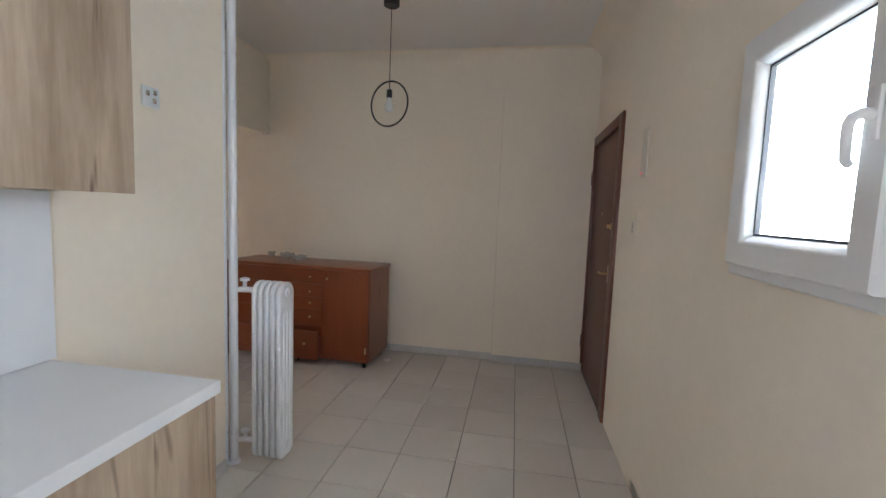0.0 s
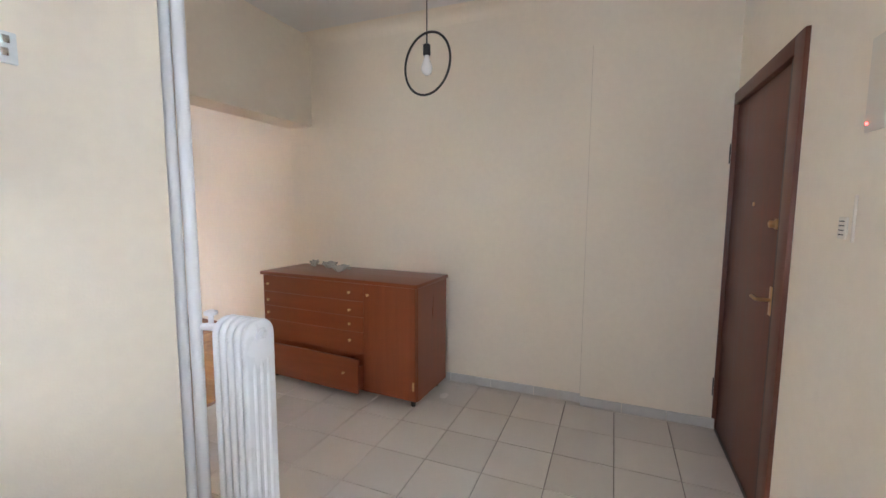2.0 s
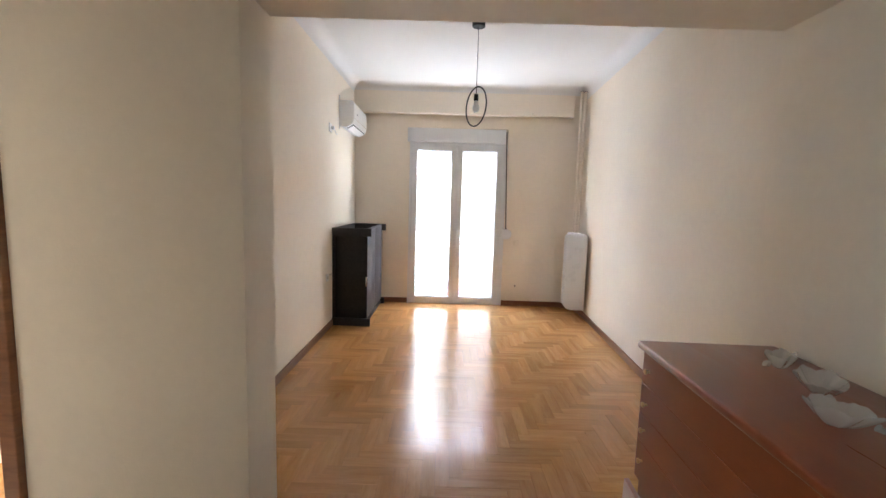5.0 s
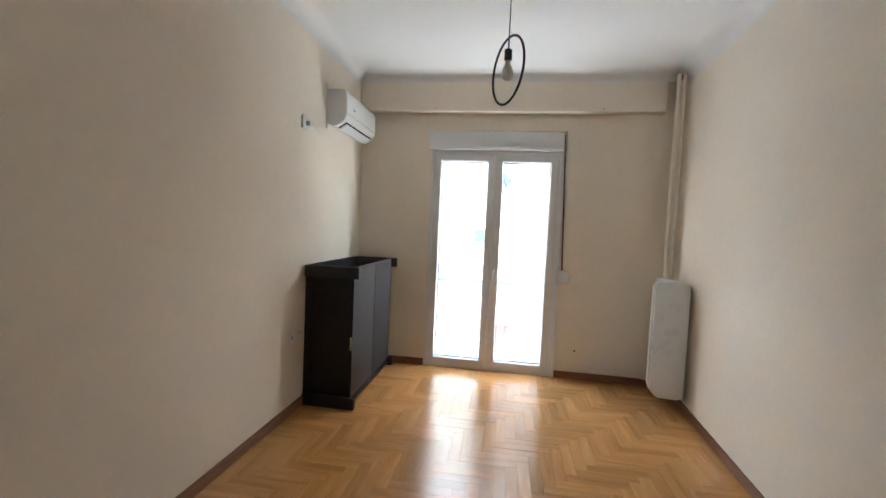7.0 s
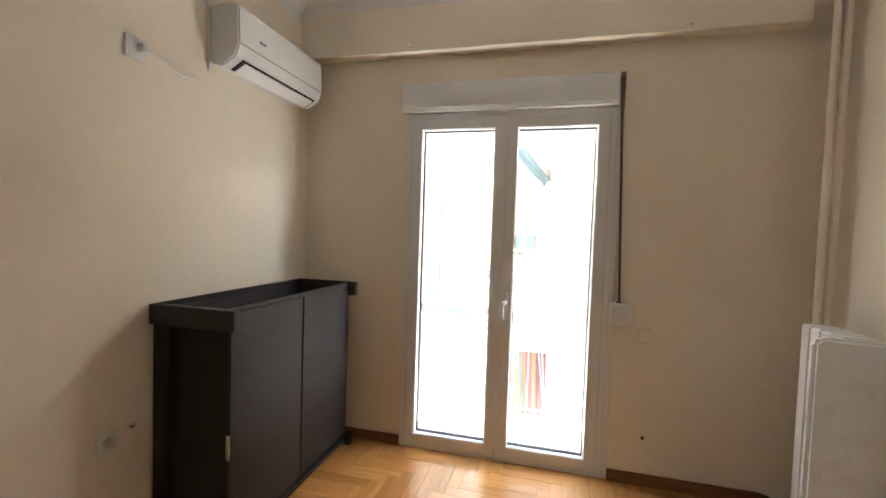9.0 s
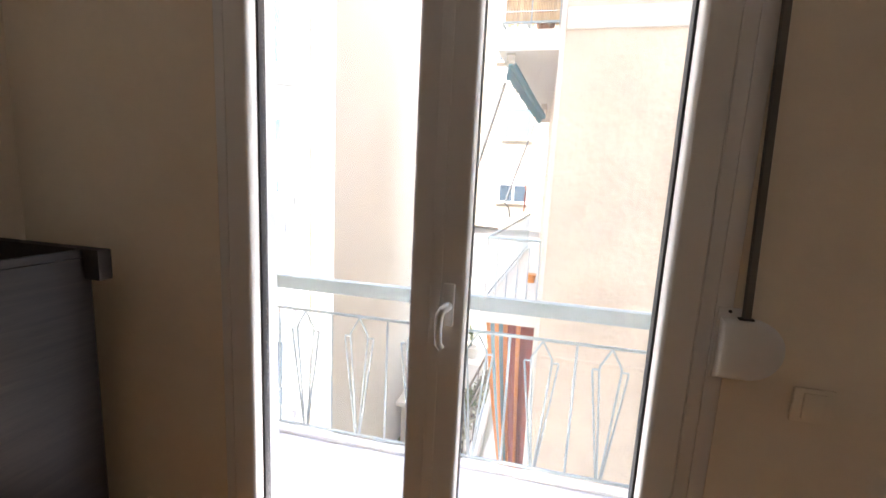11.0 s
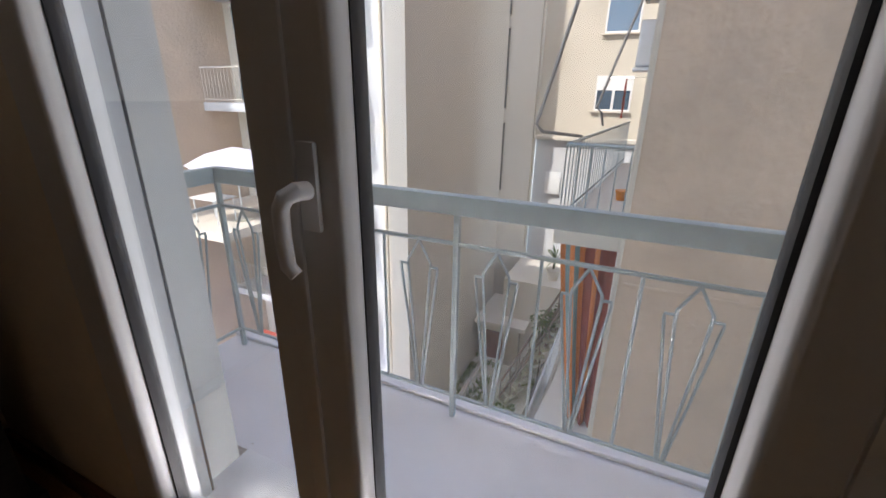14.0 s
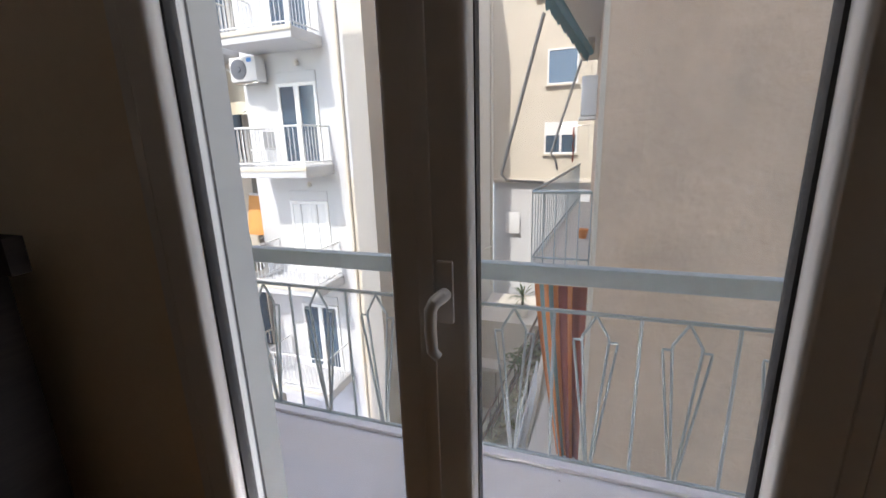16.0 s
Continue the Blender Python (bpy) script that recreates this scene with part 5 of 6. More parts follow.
shed = thing("shed", pose(0, 0, 0), "small concrete shed with a flat roof in the courtyard", "shed")
part("wall", boxes((-5.45, -3.9, 13.3, 15.2, -8.8, -7.0)), PLASTER_CREAM, shed, smooth=False)
part("roof", box(-5.55, -3.6, 12.9, 15.4, -7.0, -6.82, 0.02), PLASTER_GREY, shed)
# flat dark panel, its colour stands for the shade inside the shed
part("opening", box(-5.2, -4.5, 13.27, 13.3, -8.6, -7.4), DOOR_WOOD, shed, "flat dark panel painted as the shade in the shed")
RUSTY = material("dark_rusty_iron", (0.15, 0.12, 0.10), 0.7, spread=0.25, scale=6)
stair = thing("stair_railing", pose(0, 0, 0), "thin iron stair railing slanting down to the courtyard", "railing")
for dx in (0.0, 0.35):
    part("rail", tube([(-3.9 + dx, 11.2, -8.0), (-2.3 + dx, 13.2, -4.6)], 0.04, 6), RUSTY, stair)
    part("rail", tube([(-3.9 + dx, 11.2, -8.6), (-2.3 + dx, 13.2, -5.2)], 0.04, 6), RUSTY, stair)
    for k in range(8):
        f = k / 7
        part("post", tube([(-3.9 + dx + 1.6 * f, 11.2 + 2.0 * f, -8.8 + 3.4 * f), (-3.9 + dx + 1.6 * f, 11.2 + 2.0 * f, -8.0 + 3.4 * f)], 0.02, 5), RUSTY, stair)
MOSSY = material("mossy_concrete", (0.33, 0.32, 0.24), 0.9, spread=0.2, scale=3, fine=30, bump=0.4, bump_scale=60, dirt=(0.16, 0.20, 0.08), dirt_amount=0.8, dirt_scale=2.5)
flight = thing("outdoor_stair", pose(0, 0, 0), "narrow concrete outdoor stair in the courtyard", "stair", kind="structure")
for k in range(14):
    f = k / 13
    b = box(-0.28, 0.28, -0.16, 0.16, -0.12, 0.0, 0.01)
    b.transform(pose(-3.72 + 1.6 * f, 11.2 + 2.0 * f, -8.68 + 3.4 * f, 0, 0, -38))
    part("step", b, MOSSY, flight)
part("stringer", tube([(-3.72, 11.1, -8.85), (-2.1, 13.2, -5.45)], 0.10, 6), MOSSY, flight)
grass = thing("moss_edge", pose(0, 0, 0), "strip of moss and weeds along the foot of the wall", "weeds", kind="stuff")
b = bmesh.new()
rnd = random.Random(12)
for _ in range(1500):
    y = rnd.uniform(8.2, 15.2)
    c = Vector((-5.58 + abs(rnd.gauss(0, 0.16)), y, -8.8))
    if noise.noise(Vector((y * 0.8, 0, 0))) < -0.25:
        continue
    h = rnd.uniform(0.05, 0.22)
    d = Vector((rnd.uniform(-0.1, 0.1), rnd.uniform(-0.1, 0.1), h))
    s = Vector((rnd.uniform(-0.03, 0.03), rnd.uniform(-0.03, 0.03), 0))
    b.faces.new([b.verts.new(c - s), b.verts.new(c + s), b.verts.new(c + d)])
for _ in range(2600):
    c = Vector((rnd.uniform(-5.0, -2.4), rnd.uniform(9.2, 13.2), -8.8))
    if noise.noise(Vector((c.x * 0.9, c.y * 0.9, 3.0))) < 0.05:
        continue
    h = rnd.uniform(0.05, 0.28)
    d = Vector((rnd.uniform(-0.15, 0.15), rnd.uniform(-0.15, 0.15), h))
    s = Vector((rnd.uniform(-0.04, 0.04), rnd.uniform(-0.04, 0.04), 0))
    b.faces.new([b.verts.new(c - s), b.verts.new(c + s), b.verts.new(c + d)])
part("blades", b, material("moss_green", (0.10, 0.15, 0.04), 0.9, spread=0.3, scale=4), grass, smooth=False)["kind"] = "stuff"
curb = structure("drain_kerb", box(-5.28, -5.16, 8.1, 15.3, -8.8, -8.68, 0.02), PLASTER_GREY, "pale kerb of the gutter along the wall", category="kerb")


def palm(x, y, z, h, n, seed):
    rnd = random.Random(seed)
    t = thing("palm", pose(x, y, z), "small spiky palm in a pot", "plant")
    part("pot", lathe([(0.18, 0), (0.25, 0.4), (0.27, 0.42), (0.25, 0.45)], 16), PLASTER_GREY, t)
    part("trunk", tube([(0, 0, 0.4), (0.02, 0.01, h * 0.6)], [0.05, 0.035], 8), DARK_WOOD, t)
    b = bmesh.new()
    for k in range(n):
        a, up = rnd.uniform(0, 6.283), rnd.uniform(-0.1, 1.3)
        L = rnd.uniform(0.5, 0.8)
        d = Vector((math.cos(a) * math.cos(up), math.sin(a) * math.cos(up), math.sin(up)))
        s = d.cross(Vector((0, 0, 1))).normalized() * 0.022
        p0 = Vector((0.02, 0.01, h * 0.6))
        p1, p2 = p0 + d * L * 0.6, p0 + d * L - Vector((0, 0, 0.18 * L))
        v = [b.verts.new(q) for q in (p0 - s * 0.4, p0 + s * 0.4, p1 + s, p2, p1 - s)]
        b.faces.new((v[0], v[1], v[2], v[4]))
        b.faces.new((v[4], v[2], v[3]))
    part("leaves", b, LEAF, t)


palm(-3.05, 14.3, -5.25, 1.3, 46, 6)
structure("back_terrace", boxes((-4.7, EX - 0.002, 13.6, 16.6, -8.8, -5.25), bevel=0.0), PLASTER_GREY, "raised rendered terrace at the back of the courtyard", category="terrace")
for k, (x, y, s) in enumerate(((-2.6, 12.9, 0.5), (-2.9, 12.4, 0.4), (-2.2, 13.0, 0.45))):
    t = thing("shrub", pose(x, y, -6.2 + 0.2 * k), "small straggling green shrub by the stair", "shrub", "shrubs by the stair")
    b = leaf_cloud(150, s, s * 0.8, 0.16, 20 + k)
    part("crown", b, LEAF, t)
    part("trunk", tube([(0, 0, -2.6 - 0.2 * k), (0.03, 0.02, -1.0), (0.0, 0.0, 0.1)], [0.04, 0.03, 0.01], 6), DARK_WOOD, t)

# ---- long grey wall with slots ----
AX = -5.62
grey = thing("grey_house", pose(0, 0, 0), "tall blank pale grey house with narrow window slots", "house")
part("wall", boxes((-9.0, AX, 9.26, 15.25, -8.8, 15.0), (AX - 0.5, AX - 0.0005, 8.0, 9.26, -8.8, 15.0)), PLASTER_GREY, grey, smooth=False)
part("rear_wall", prism([(AX - 0.25, 15.5), (-4.74, 17.0), (-7, 17.0), (-9, 15.25), (AX - 0.25, 15.25)], -8.8, 15.0), PLASTER_GREY, grey, smooth=False)
for z0, z1 in ((7.0, 9.4), (3.85, 6.2), (0.75, 3.4), (-2.3, 0.22)):
    slot = part("slot_window", box(AX - 0.2, AX + 0.01, 15.26, 15.46, z0, z1), material("slot_shade", (0.12, 0.11, 0.10), 0.9), grey, "narrow dark window slot")
    part("slot_jamb", box(AX - 0.22, AX + 0.03, 15.47, 15.52, z0 - 0.05, z1 + 0.05, 0.006), PLASTER_CREAM, slot)
part("ledge", tube([(AX + 0.02, 15.3, -3.4), (-4.74, 16.98, -3.2)], 0.04, 6), PLASTER_GREY, grey)
part("drainpipe", tube([(-4.80, 16.9, -5), (-4.80, 16.9, 14.5)], 0.06, 8), PLASTER_CREAM, grey)

# ---- cream house at the end ----
cream = thing("cream_house", pose(0, 0, 0), "stained cream house closing the courtyard, with small windows", "house")
part("wall", boxes((-4.75, 9.0, 17.0, 18.0, -0.3, 14.0)), PLASTER_CREAM, cream, smooth=False)
part("lower_wall", boxes((-4.75, 9.0, 17.15, 18.0, -8.8, -0.45)), PLASTER_WHITE, cream, "white lower storey", smooth=False)
part("ledge", box(-4.75, 9.0, 16.9, 17.3, -0.45, -0.28, 0.02), PLASTER_GREY, cream)
part("cable", tube([(-1.0, 16.97, 0.5), (-1.02, 16.97, 6), (-0.98, 16.97, 13)], 0.02, 6), PLASTER_GREY, cream)
SKY_GLASS = material("pale_blue_window_glass", (0.16, 0.24, 0.34), 0.06, spread=0.05, rough_spread=0.02)
far_window(cream, -2.62, -1.48, 16.97, 3.30, 4.58, 0.0, False, SKY_GLASS)
far_window(cream, -2.67, -1.42, 16.97, 0.70, 1.92, 0.4, True)
far_window(cream, -3.05, -1.9, 16.97, 6.35, 7.6, 0.0, True)
part("lower_rail", box(-4.2, -3.6, 16.95, 16.97, -2.6, -1.7, 0.004), WHITE_IRON, cream)

# ---- white house with balconies ----
FY = 9.2
white = thing("white_house", pose(0, 0, 0), "white rendered apartment house with stacked balconies in the sun", "house")
part("wall", boxes((-10.06, AX - 0.5, FY, 9.255, -8.8, 15.0)), PLASTER_WHITE, white, smooth=False)
part("side_wall", boxes((-10.06, -9.9, 9.256, 12.2, -8.8, 15.0)), PLASTER_WHITE, white, smooth=False)
part("rear_wall", boxes((-18.0, -10.06, 11.2, 12.2, -8.8, 15.0)), PLASTER_WHITE, white, smooth=False)
part("beige_panel", boxes((-6.93, AX - 0.5, FY - 0.008, FY - 0.001, -8.8, 0.45)), PLASTER_CREAM, white, "beige painted lower strip", smooth=False)
part("drainpipe", tube([(-6.98, FY - 0.06, -8.8), (-6.98, FY - 0.06, 15.0)], 0.05, 8), PLASTER_GREY, white)
CURTAIN = material("pale_curtain", (0.45, 0.50, 0.54), 0.9, spread=0.1)
for i, z in enumerate((3.95, 0.80, -2.32, -5.42)):
    slab = part("balcony", box(-9.60, -7.42, 8.0, FY - 0.001, z - 0.26, z, 0.015), PLASTER_WHITE, white)
    part("slab_edge", box(-9.63, -7.39, 7.97, 8.0, z - 0.10, z + 0.01, 0.008), PLASTER_CREAM, slab)
    far_railing(slab, -9.52, -7.46, 8.06, FY - 0.02, z, 0.98, WHITE_IRON, (True, True), 0.13)
    dx0, dx1, dz = -8.95, -7.70, z + 2.12
    d = part("balcony_door", bar_frame(dx0, dx1, z + 0.01, dz, 0.09, FY - 0.05, FY + 0.01, 0.004), PVC, white)
    part("pane", box(dx0 + 0.09, dx1 - 0.09, FY - 0.012, FY - 0.004, z + 0.1, dz - 0.09), (DARK_GLASS, DARK_GLASS, CURTAIN, DARK_GLASS)[i], d, smooth=False)
    part("mullion", box(-8.40, -8.25, FY - 0.055, FY - 0.006, z + 0.1, dz - 0.09, 0.006), PVC, d)
    if i == 2:
        for k in range(4):
            part("shutter", box(dx0 + 0.1 + 0.27 * k, dx0 + 0.35 + 0.27 * k, FY - 0.045, FY - 0.015, z + 0.12, dz - 0.1, 0.01), WHITE_IRON, d)
    part("shutter_box", box(dx0, dx1, FY - 0.03, FY - 0.001, dz + 0.004, dz + 0.28, 0.006), PLASTER_WHITE, d)
    lamp = part("wall_lamp", lathe([(0.05, 0), (0.07, 0.06), (0.05, 0.12), (0.02, 0.14)], 12), PLASTER_GREY, white)
    lamp.matrix_basis = pose(-8.2, FY - 0.08, dz + 0.40)
out = thing("air_conditioner_unit", pose(0, 0, 0), "white outdoor air conditioner unit on the white house", "air conditioner")
part("case", box(-10.0, -9.15, 8.72, 9.10, 2.98, 3.58, 0.03), WHITE_IRON, out)
b = lathe([(0.25, 0), (0.25, 0.02), (0.20, 0.025), (0.08, 0.01), (0.07, 0.03), (0.02, 0.035)], 28)
b.transform(pose(-9.70, 8.72, 3.28, 90))
part("fan_grille", b, material("dark_grey_plastic", (0.10, 0.11, 0.13), 0.5), out)
part("sticker", box(-9.42, -9.26, 8.714, 8.722, 3.44, 3.54), material("blue_sticker", (0.02, 0.22, 0.62), 0.4), out)
part("bracket", box(-9.95, -9.2, 8.8, FY - 0.001, 2.93, 2.975, 0.006), CHROME, out)
chair = thing("garden_chair", pose(-9.0, 8.45, 0.80), "white garden chair on the sunny balcony", "chair")
part("seat", box(-0.22, 0.22, -0.22, 0.22, 0.42, 0.46, 0.01), WHITE_IRON, chair)
part("backrest", box(0.18, 0.22, -0.22, 0.22, 0.47, 0.88, 0.01), WHITE_IRON, chair)
for x in (-0.19, 0.19):
    for y in (-0.19, 0.19):
        part("leg", tube([(x, y, 0), (x, y, 0.43)], 0.014, 6), WHITE_IRON, chair)

# ---- wing at the left, awnings and parasol ----
wing = thing("beige_house", pose(0, 0, 0), "pale beige side house with shaded balconies", "house")
part("wall", boxes((-30.0, -10.9, 9.9, 11.2, -8.8, 15.0)), PLASTER_GREY, wing, smooth=False)
part("end_wall", boxes((-30.0, -13.1, 2.0, 9.9, -8.8, 15.0)), PLASTER_BEIGE, wing, smooth=False)
for z in (3.95, 0.85, -5.3):
    slab = part("balcony", box(-13.09, -10.2, 8.7, 9.899, z - 0.24, z, 0.015), PLASTER_WHITE, wing)
    far_railing(slab, -13.05, -10.25, 8.76, 9.88, z, 0.98, PLASTER_GREY, (False, True), 0.14)
    part("doorway", box(-11.9, -10.95, 9.86, 9.899, z + 0.01, z + 2.15, 0.006), DARK_GLASS, wing, "dark glazed balcony doorway")
ORANGE = material("orange_awning_cloth", (0.72, 0.34, 0.10), 0.85, spread=0.08, scale=4)
GREEN = material("green_awning_cloth", (0.06, 0.17, 0.13), 0.85, spread=0.1, scale=4)
CREAM_CLOTH = material("cream_awning_cloth", (0.72, 0.66, 0.52), 0.85, spread=0.06, scale=4)
for x0, x1, z, c, lab in ((-11.0, -10.08, -0.15, ORANGE, "orange awning cloth half lowered over a balcony"), (-11.1, -10.08, 3.45, CREAM_CLOTH, "cream awning cloth pulled out on slanting arms"), (-12.2, -11.6, -0.2, ORANGE, "orange awning cloth over a shaded balcony")):
    t = thing("awning", pose(0, 0, 0), lab, "awning", "awnings of the far houses")
    b = bmesh.new()
    rows = [[b.verts.new((x0 + (x1 - x0) * u / 6, 9.80 - 0.05 * v + 0.02 * math.sin(2 * u), z - 0.24 * v)) for u in range(7)] for v in range(6)]
    for v in range(5):
        for u in range(6):
            b.faces.new((rows[v][u], rows[v][u + 1], rows[v + 1][u + 1], rows[v + 1][u]))
    part("cloth", b, c, t)
    part("roller", tube([(x0, 9.86, z + 0.02), (x1, 9.86, z + 0.02)], 0.05, 8), WHITE_IRON, t)
    for x in (x0, x1):
        part("arm", tube([(x, 9.88, z - 0.9), (x, 9.05, z - 1.2)], 0.018, 6), WHITE_IRON, t)
part_sheet = thing("privacy_sheet", pose(0, 0, 0), "green balcony privacy cloth below the orange awning", "cloth")
part("cloth", box(-11.05, -10.15, 8.74, 8.76, -2.2, -1.25), GREEN, part_sheet)
part("rail", tube([(-13.0, 8.75, -1.2), (-10.2, 8.75, -1.2)], 0.025, 6), WHITE_IRON, part_sheet)
structure("side_terrace", boxes((-13.09, -10.07, 6.4, 9.9, -2.5, -2.26)), PLASTER_GREY, "concrete terrace of the side house", category="terrace")
para = thing("parasol", pose(-10.75, 7.6, -2.26), "white garden parasol on the side terrace", "parasol")
part("pole", tube([(0, 0, 0), (0, 0, 1.95)], 0.022, 8), WHITE_IRON, para)
part("base", lathe([(0.25, 0), (0.24, 0.05), (0.05, 0.09)], 20), CONCRETE, para)
b = bmesh.new()
apex = b.verts.new((0, 0, 2.04))
inner = [b.verts.new((0.70 * math.cos(k * math.pi / 4), 0.70 * math.sin(k * math.pi / 4), 1.87)) for k in range(8)]
outer = [b.verts.new((1.25 * math.cos(k * math.pi / 4), 1.25 * math.sin(k * math.pi / 4), 1.58)) for k in range(8)]
for k in range(8):
    b.faces.new((apex, inner[k], inner[(k + 1) % 8]))
    b.faces.new((inner[k], outer[k], outer[(k + 1) % 8], inner[(k + 1) % 8]))
part("canopy", b, material("white_parasol_cloth", (0.60, 0.58, 0.66), 0.9, spread=0.04), para)
for k in range(8):
    part("rib", tube([(0, 0, 1.98), (1.22 * math.cos(k * math.pi / 4), 1.22 * math.sin(k * math.pi / 4), 1.575)], 0.008, 5), WHITE_IRON, para)
table = thing("garden_table", pose(-11.2, 7.1, -2.26), "white slatted garden table under the parasol", "table")
for k in range(6):
    part("slat", box(-0.5, 0.5, -0.36 + 0.12 * k, -0.26 + 0.12 * k, 0.70, 0.73, 0.004), WHITE_IRON, table)
for x in (-0.42, 0.42):
    for y in (-0.28, 0.28):
        part("leg", tube([(x, y, 0), (x, y, 0.70)], 0.02, 6), WHITE_IRON, table)
lower = thing("roof_canopy", pose(0, 0, 0), "faded red sheet canopy low in the side yard", "canopy")
part("sheet", box(-11.2, -9.9, 6.6, 8.0, -6.2, -6.12, 0.01), RED_CLOTH, lower)
for x in (-11.1, -10.0):
    for y in (6.7, 7.9):
        part("post", tube([(x, y, -8.8), (x, y, -6.2)], 0.03, 6), WHITE_IRON, lower)
structure("paved_yard", boxes((-13.0, AX - 0.51, 1.5, 9.19, -8.8, -8.72)), material("lilac_yard_paint", (0.36, 0.36, 0.58), 0.8, spread=0.12, scale=1.2, fine=12, dirt=(0.30, 0.30, 0.40), dirt_amount=0.5, dirt_scale=1.0), "pale lilac painted yard floor", category="yard")

sheet2 = thing("privacy_sheet", pose(0, 0, 0), "dark teal sun cloth hung at a shaded balcony", "cloth")
b = bmesh.new()
rows = [[b.verts.new((-11.35 + 0.11 * u, 8.66 + 0.03 * math.sin(1.7 * u + 0.4 * v), 3.3 - 0.26 * v)) for u in range(7)] for v in range(10)]
for v in range(9):
    for u in range(6):
        b.faces.new((rows[v][u], rows[v][u + 1], rows[v + 1][u + 1], rows[v + 1][u]))
part("cloth", b, material("dark_teal_sun_cloth", (0.025, 0.055, 0.065), 0.9, spread=0.15, scale=4), sheet2)
part("rod", tube([(-11.4, 8.66, 3.31), (-10.6, 8.66, 3.31)], 0.02, 6), WHITE_IRON, sheet2)
part("stay", tube([(-11.0, 8.66, 3.31), (-11.0, 9.89, 3.55)], 0.015, 6), WHITE_IRON, sheet2)
litter = thing("litter", pose(0, 0, 0), "small dark bits of dirt on the balcony floor", "litter", kind="stuff")
rnd = random.Random(31)
b = bmesh.new()
for _ in range(46):
    c = Vector((rnd.uniform(-2.4, 0.2), rnd.uniform(0.32, 0.86), BZ + 0.0005))
    r = rnd.uniform(0.0015, 0.005)
    a0r = rnd.uniform(0, 6.28)
    ring = [b.verts.new(c + Vector((r * math.cos(a0r + k * 1.257) * rnd.uniform(0.6, 1.5), r * math.sin(a0r + k * 1.257), 0))) for k in range(5)]
    tip = b.verts.new(c + Vector((0, 0, r * 0.5)))
    for k in range(5):
        b.faces.new((ring[k], ring[(k + 1) % 5], tip))
part("bits", b, material("dark_dirt", (0.12, 0.10, 0.08), 0.9, spread=0.3), litter)["kind"] = "stuff"

# ---- floor pieces, last ----
tiles = tagged(new("floor_hall"), "cream glazed square floor tiles with dark joints", "tiled floor", "", "structure")
TW = 0.333
tile_mesh = None


def cut_box(x0, x1, y0, y1, z0, z1, bevel):
    return box(x0, x1, y0, y1, z0, z1, bevel, 1)


YT = -4.335
for i in range(17):
    for j in range(11):
        x1 = 0.0 - 0.067 - i * 0.3345 + 0.3345
        x0 = x1 - 0.3345
        y0 = -7.017 - 2 * 0.3315 + j * 0.3315
        y1 = y0 + 0.3315
        cx0, cx1, cy0, cy1 = max(x0, -5.28), min(x1, 0.0), max(y0, YD), min(y1, YT)
        if cx1 - cx0 < 0.02 or cy1 - cy0 < 0.02:
            continue
        whole = (cx0, cx1, cy0, cy1) == (x0, x1, y0, y1)
        if whole and tile_mesh is not None:
            ob = new("tile", tile_mesh)
            ob.parent = tiles
        else:
            w, d = cx1 - cx0, cy1 - cy0
            ob = link("tile", cut_box(0.0024, w - 0.0024, 0.0024, d - 0.0024, -0.011, 0.0, 0.0015), TILE, tiles)
            if whole:
                tile_mesh = ob.data
        ob.location = (cx0, cy0, 0.0004 * ((i * 7 + j * 3) % 3 - 1))

structure("threshold_strip", box(-2.045, 0.0, YT - 0.004, YT + 0.03, -0.011, 0.0025, 0.002), SKIRTING_WOOD, "thin wooden strip between tiles and parquet", category="threshold")
parquet = tagged(new("floor_living"), "varnished herringbone parquet of honey-coloured strips", "parquet floor", "", "structure")
structure("parquet_bed", boxes((-2.58, 0.52, YT, Y0, -0.012, -0.0035)), PARQUET_JOINT, "dark bed under the parquet joints", category="floor")
PL, PW = 0.36, 0.072
strips = []
ks = range(-100, 101)
for pair in range(-10, 11):
    ox = pair * 2 * PL - 0.70 + 0.012
    for k in ks:
        bx, by = ox + k * PW, -0.785 - 0.36 + k * PW
        strips.append((bx, bx + PW, by, by + PL, True))
        strips.append((bx + PW, bx + PW + PL, by, by + PW, False))
long_mesh, rest = None, []
made = 0
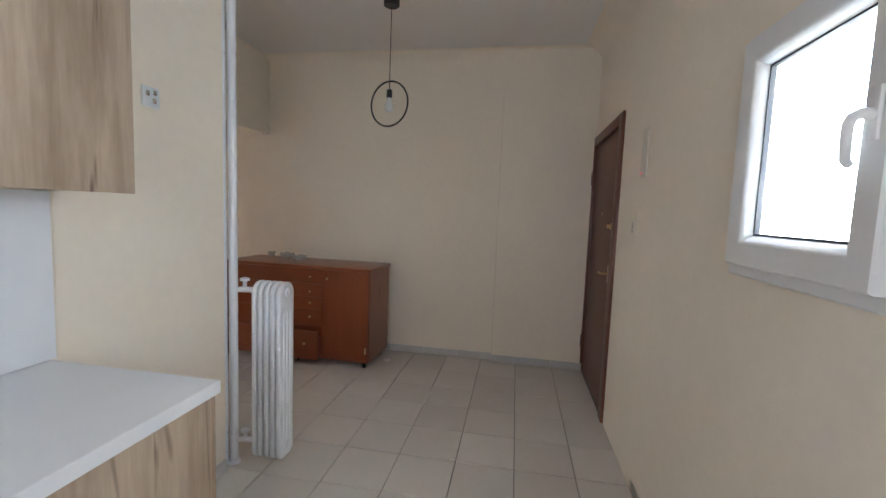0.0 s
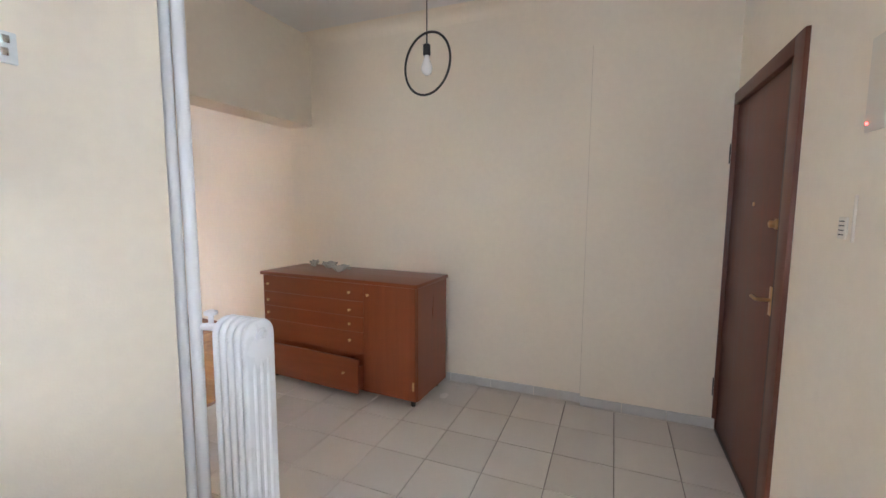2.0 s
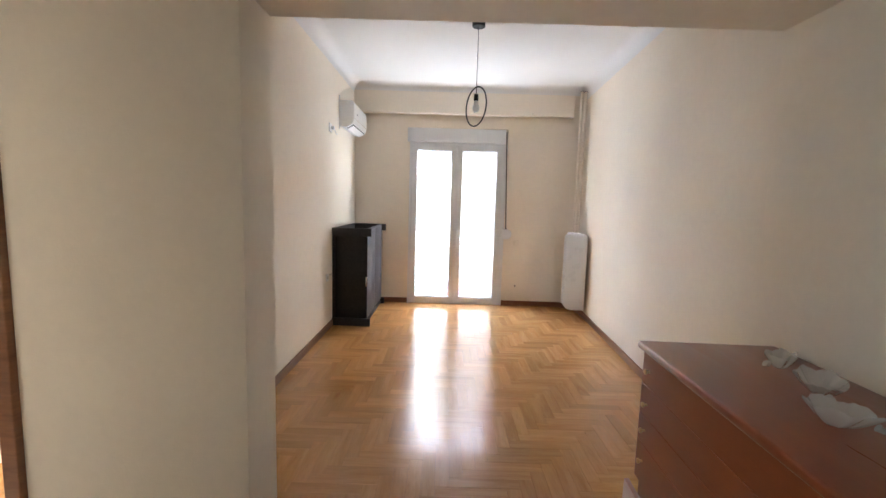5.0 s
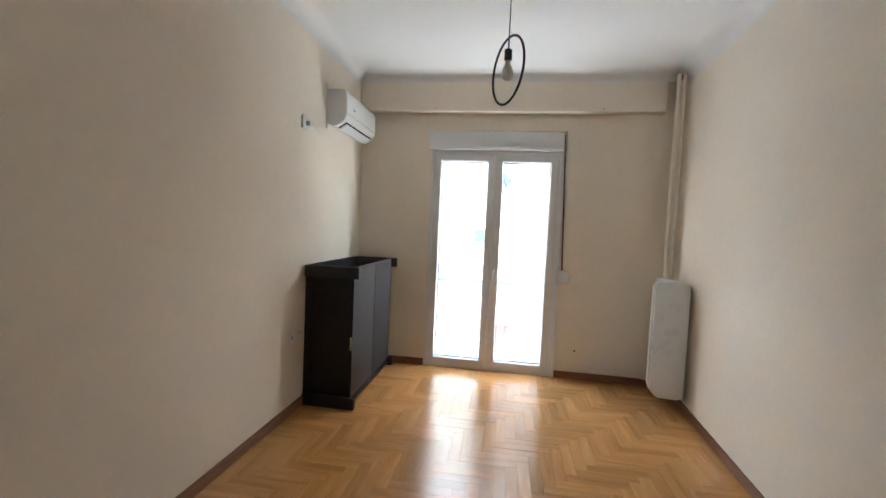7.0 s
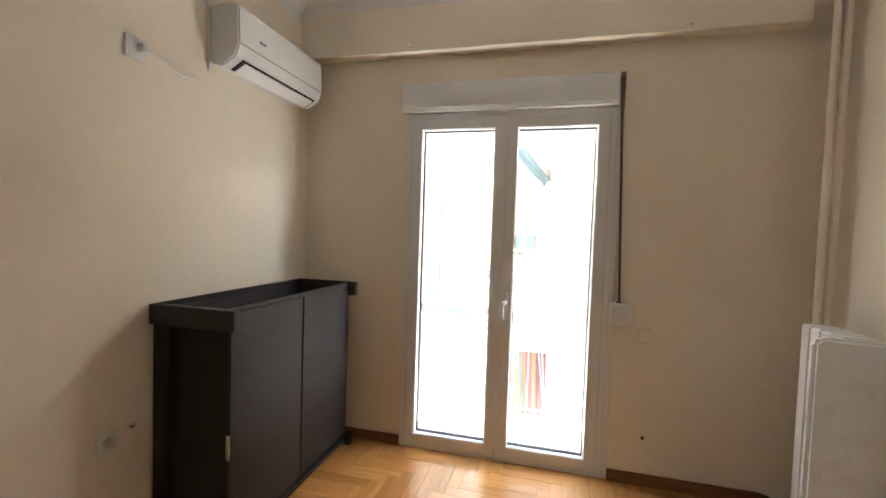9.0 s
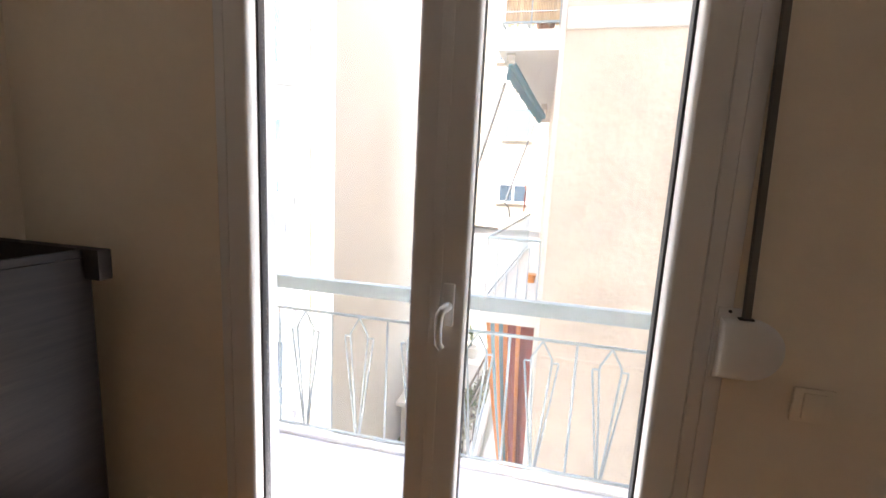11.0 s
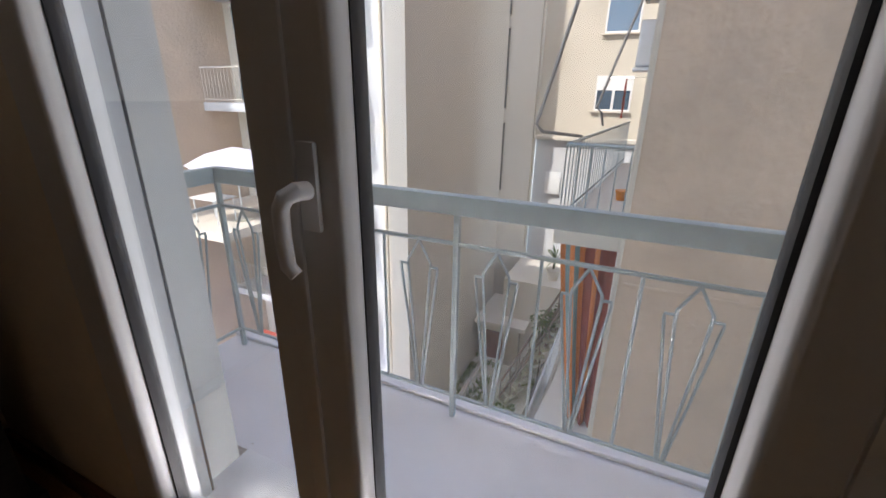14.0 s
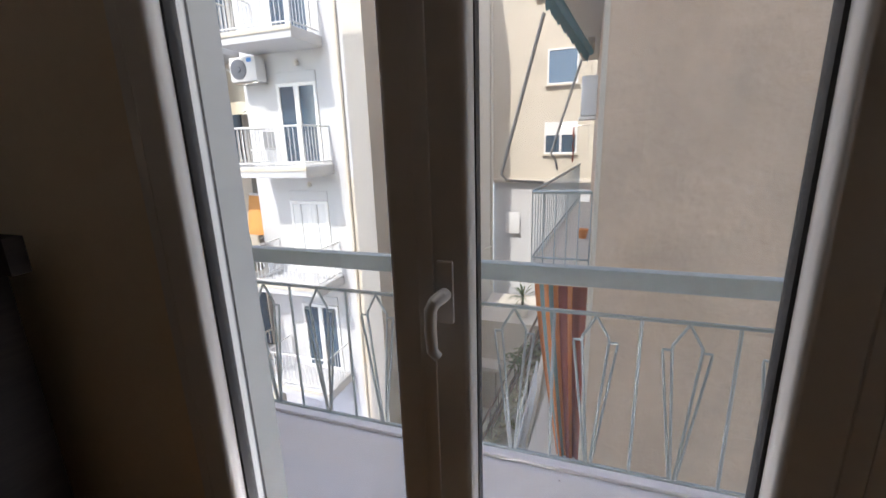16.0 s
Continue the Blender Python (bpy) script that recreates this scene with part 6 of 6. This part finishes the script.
FX0, FX1, FY0, FY1 = -2.58, 0.48, YT + 0.03, Y0
verts, faces = [], []
for x0, x1, y0, y1, upright in strips:
    cx0, cx1, cy0, cy1 = max(x0, FX0), min(x1, FX1), max(y0, FY0), min(y1, FY1)
    if cx1 - cx0 < 0.004 or cy1 - cy0 < 0.004:
        continue
    whole = (cx0, cx1, cy0, cy1) == (x0, x1, y0, y1)
    w, d = cx1 - cx0, cy1 - cy0
    near = -2.15 < (cx0 + cx1) / 2 < 0.05 and (cy0 + cy1) / 2 > -2.55
    lift = 0.00025 * ((int(x0 * 977) + int(y0 * 613)) % 4)
    if whole and long_mesh is None:
        b = box(-PW / 2 + 0.0004, PW / 2 - 0.0004, 0.0004, PL - 0.0004, -0.010, 0.0, 0.0006, 1)
        ob0 = link("strip", b, PARQUET, parquet)
        long_mesh = ob0.data
        ob0.matrix_basis = pose((x0 + x1) / 2, y0, lift) if upright else pose(x1, (y0 + y1) / 2, lift, 0, 0, 90)
        made += 1
    elif whole and near and made < 300:
        ob = new("strip", long_mesh)
        ob.parent = parquet
        ob.matrix_basis = pose((x0 + x1) / 2, y0, lift) if upright else pose(x1, (y0 + y1) / 2, lift, 0, 0, 90)
        made += 1
    else:
        rest.append((cx0, cx1, cy0, cy1, lift, upright))
for flag in (True, False):
    verts, faces = [], []
    for cx0, cx1, cy0, cy1, lift, upright in rest:
        if upright != flag:
            continue
        g = 0.0004
        n = len(verts)
        for zz in (-0.010, lift):
            verts += [(cx0 + g, cy0 + g, zz), (cx1 - g, cy0 + g, zz), (cx1 - g, cy1 - g, zz), (cx0 + g, cy1 - g, zz)]
        faces += [(n + 4, n + 5, n + 6, n + 7), (n, n + 1, n + 5, n + 4), (n + 1, n + 2, n + 6, n + 5), (n + 2, n + 3, n + 7, n + 6), (n + 3, n, n + 4, n + 7)]
    me = bpy.data.meshes.new("strips")
    me.from_pydata(verts, [], faces)
    me.materials.append(PARQUET_LONG if flag else PARQUET_CROSS)
    ob = new("strips", me)
    ob.parent = parquet
    ob["kind"] = "stuff"
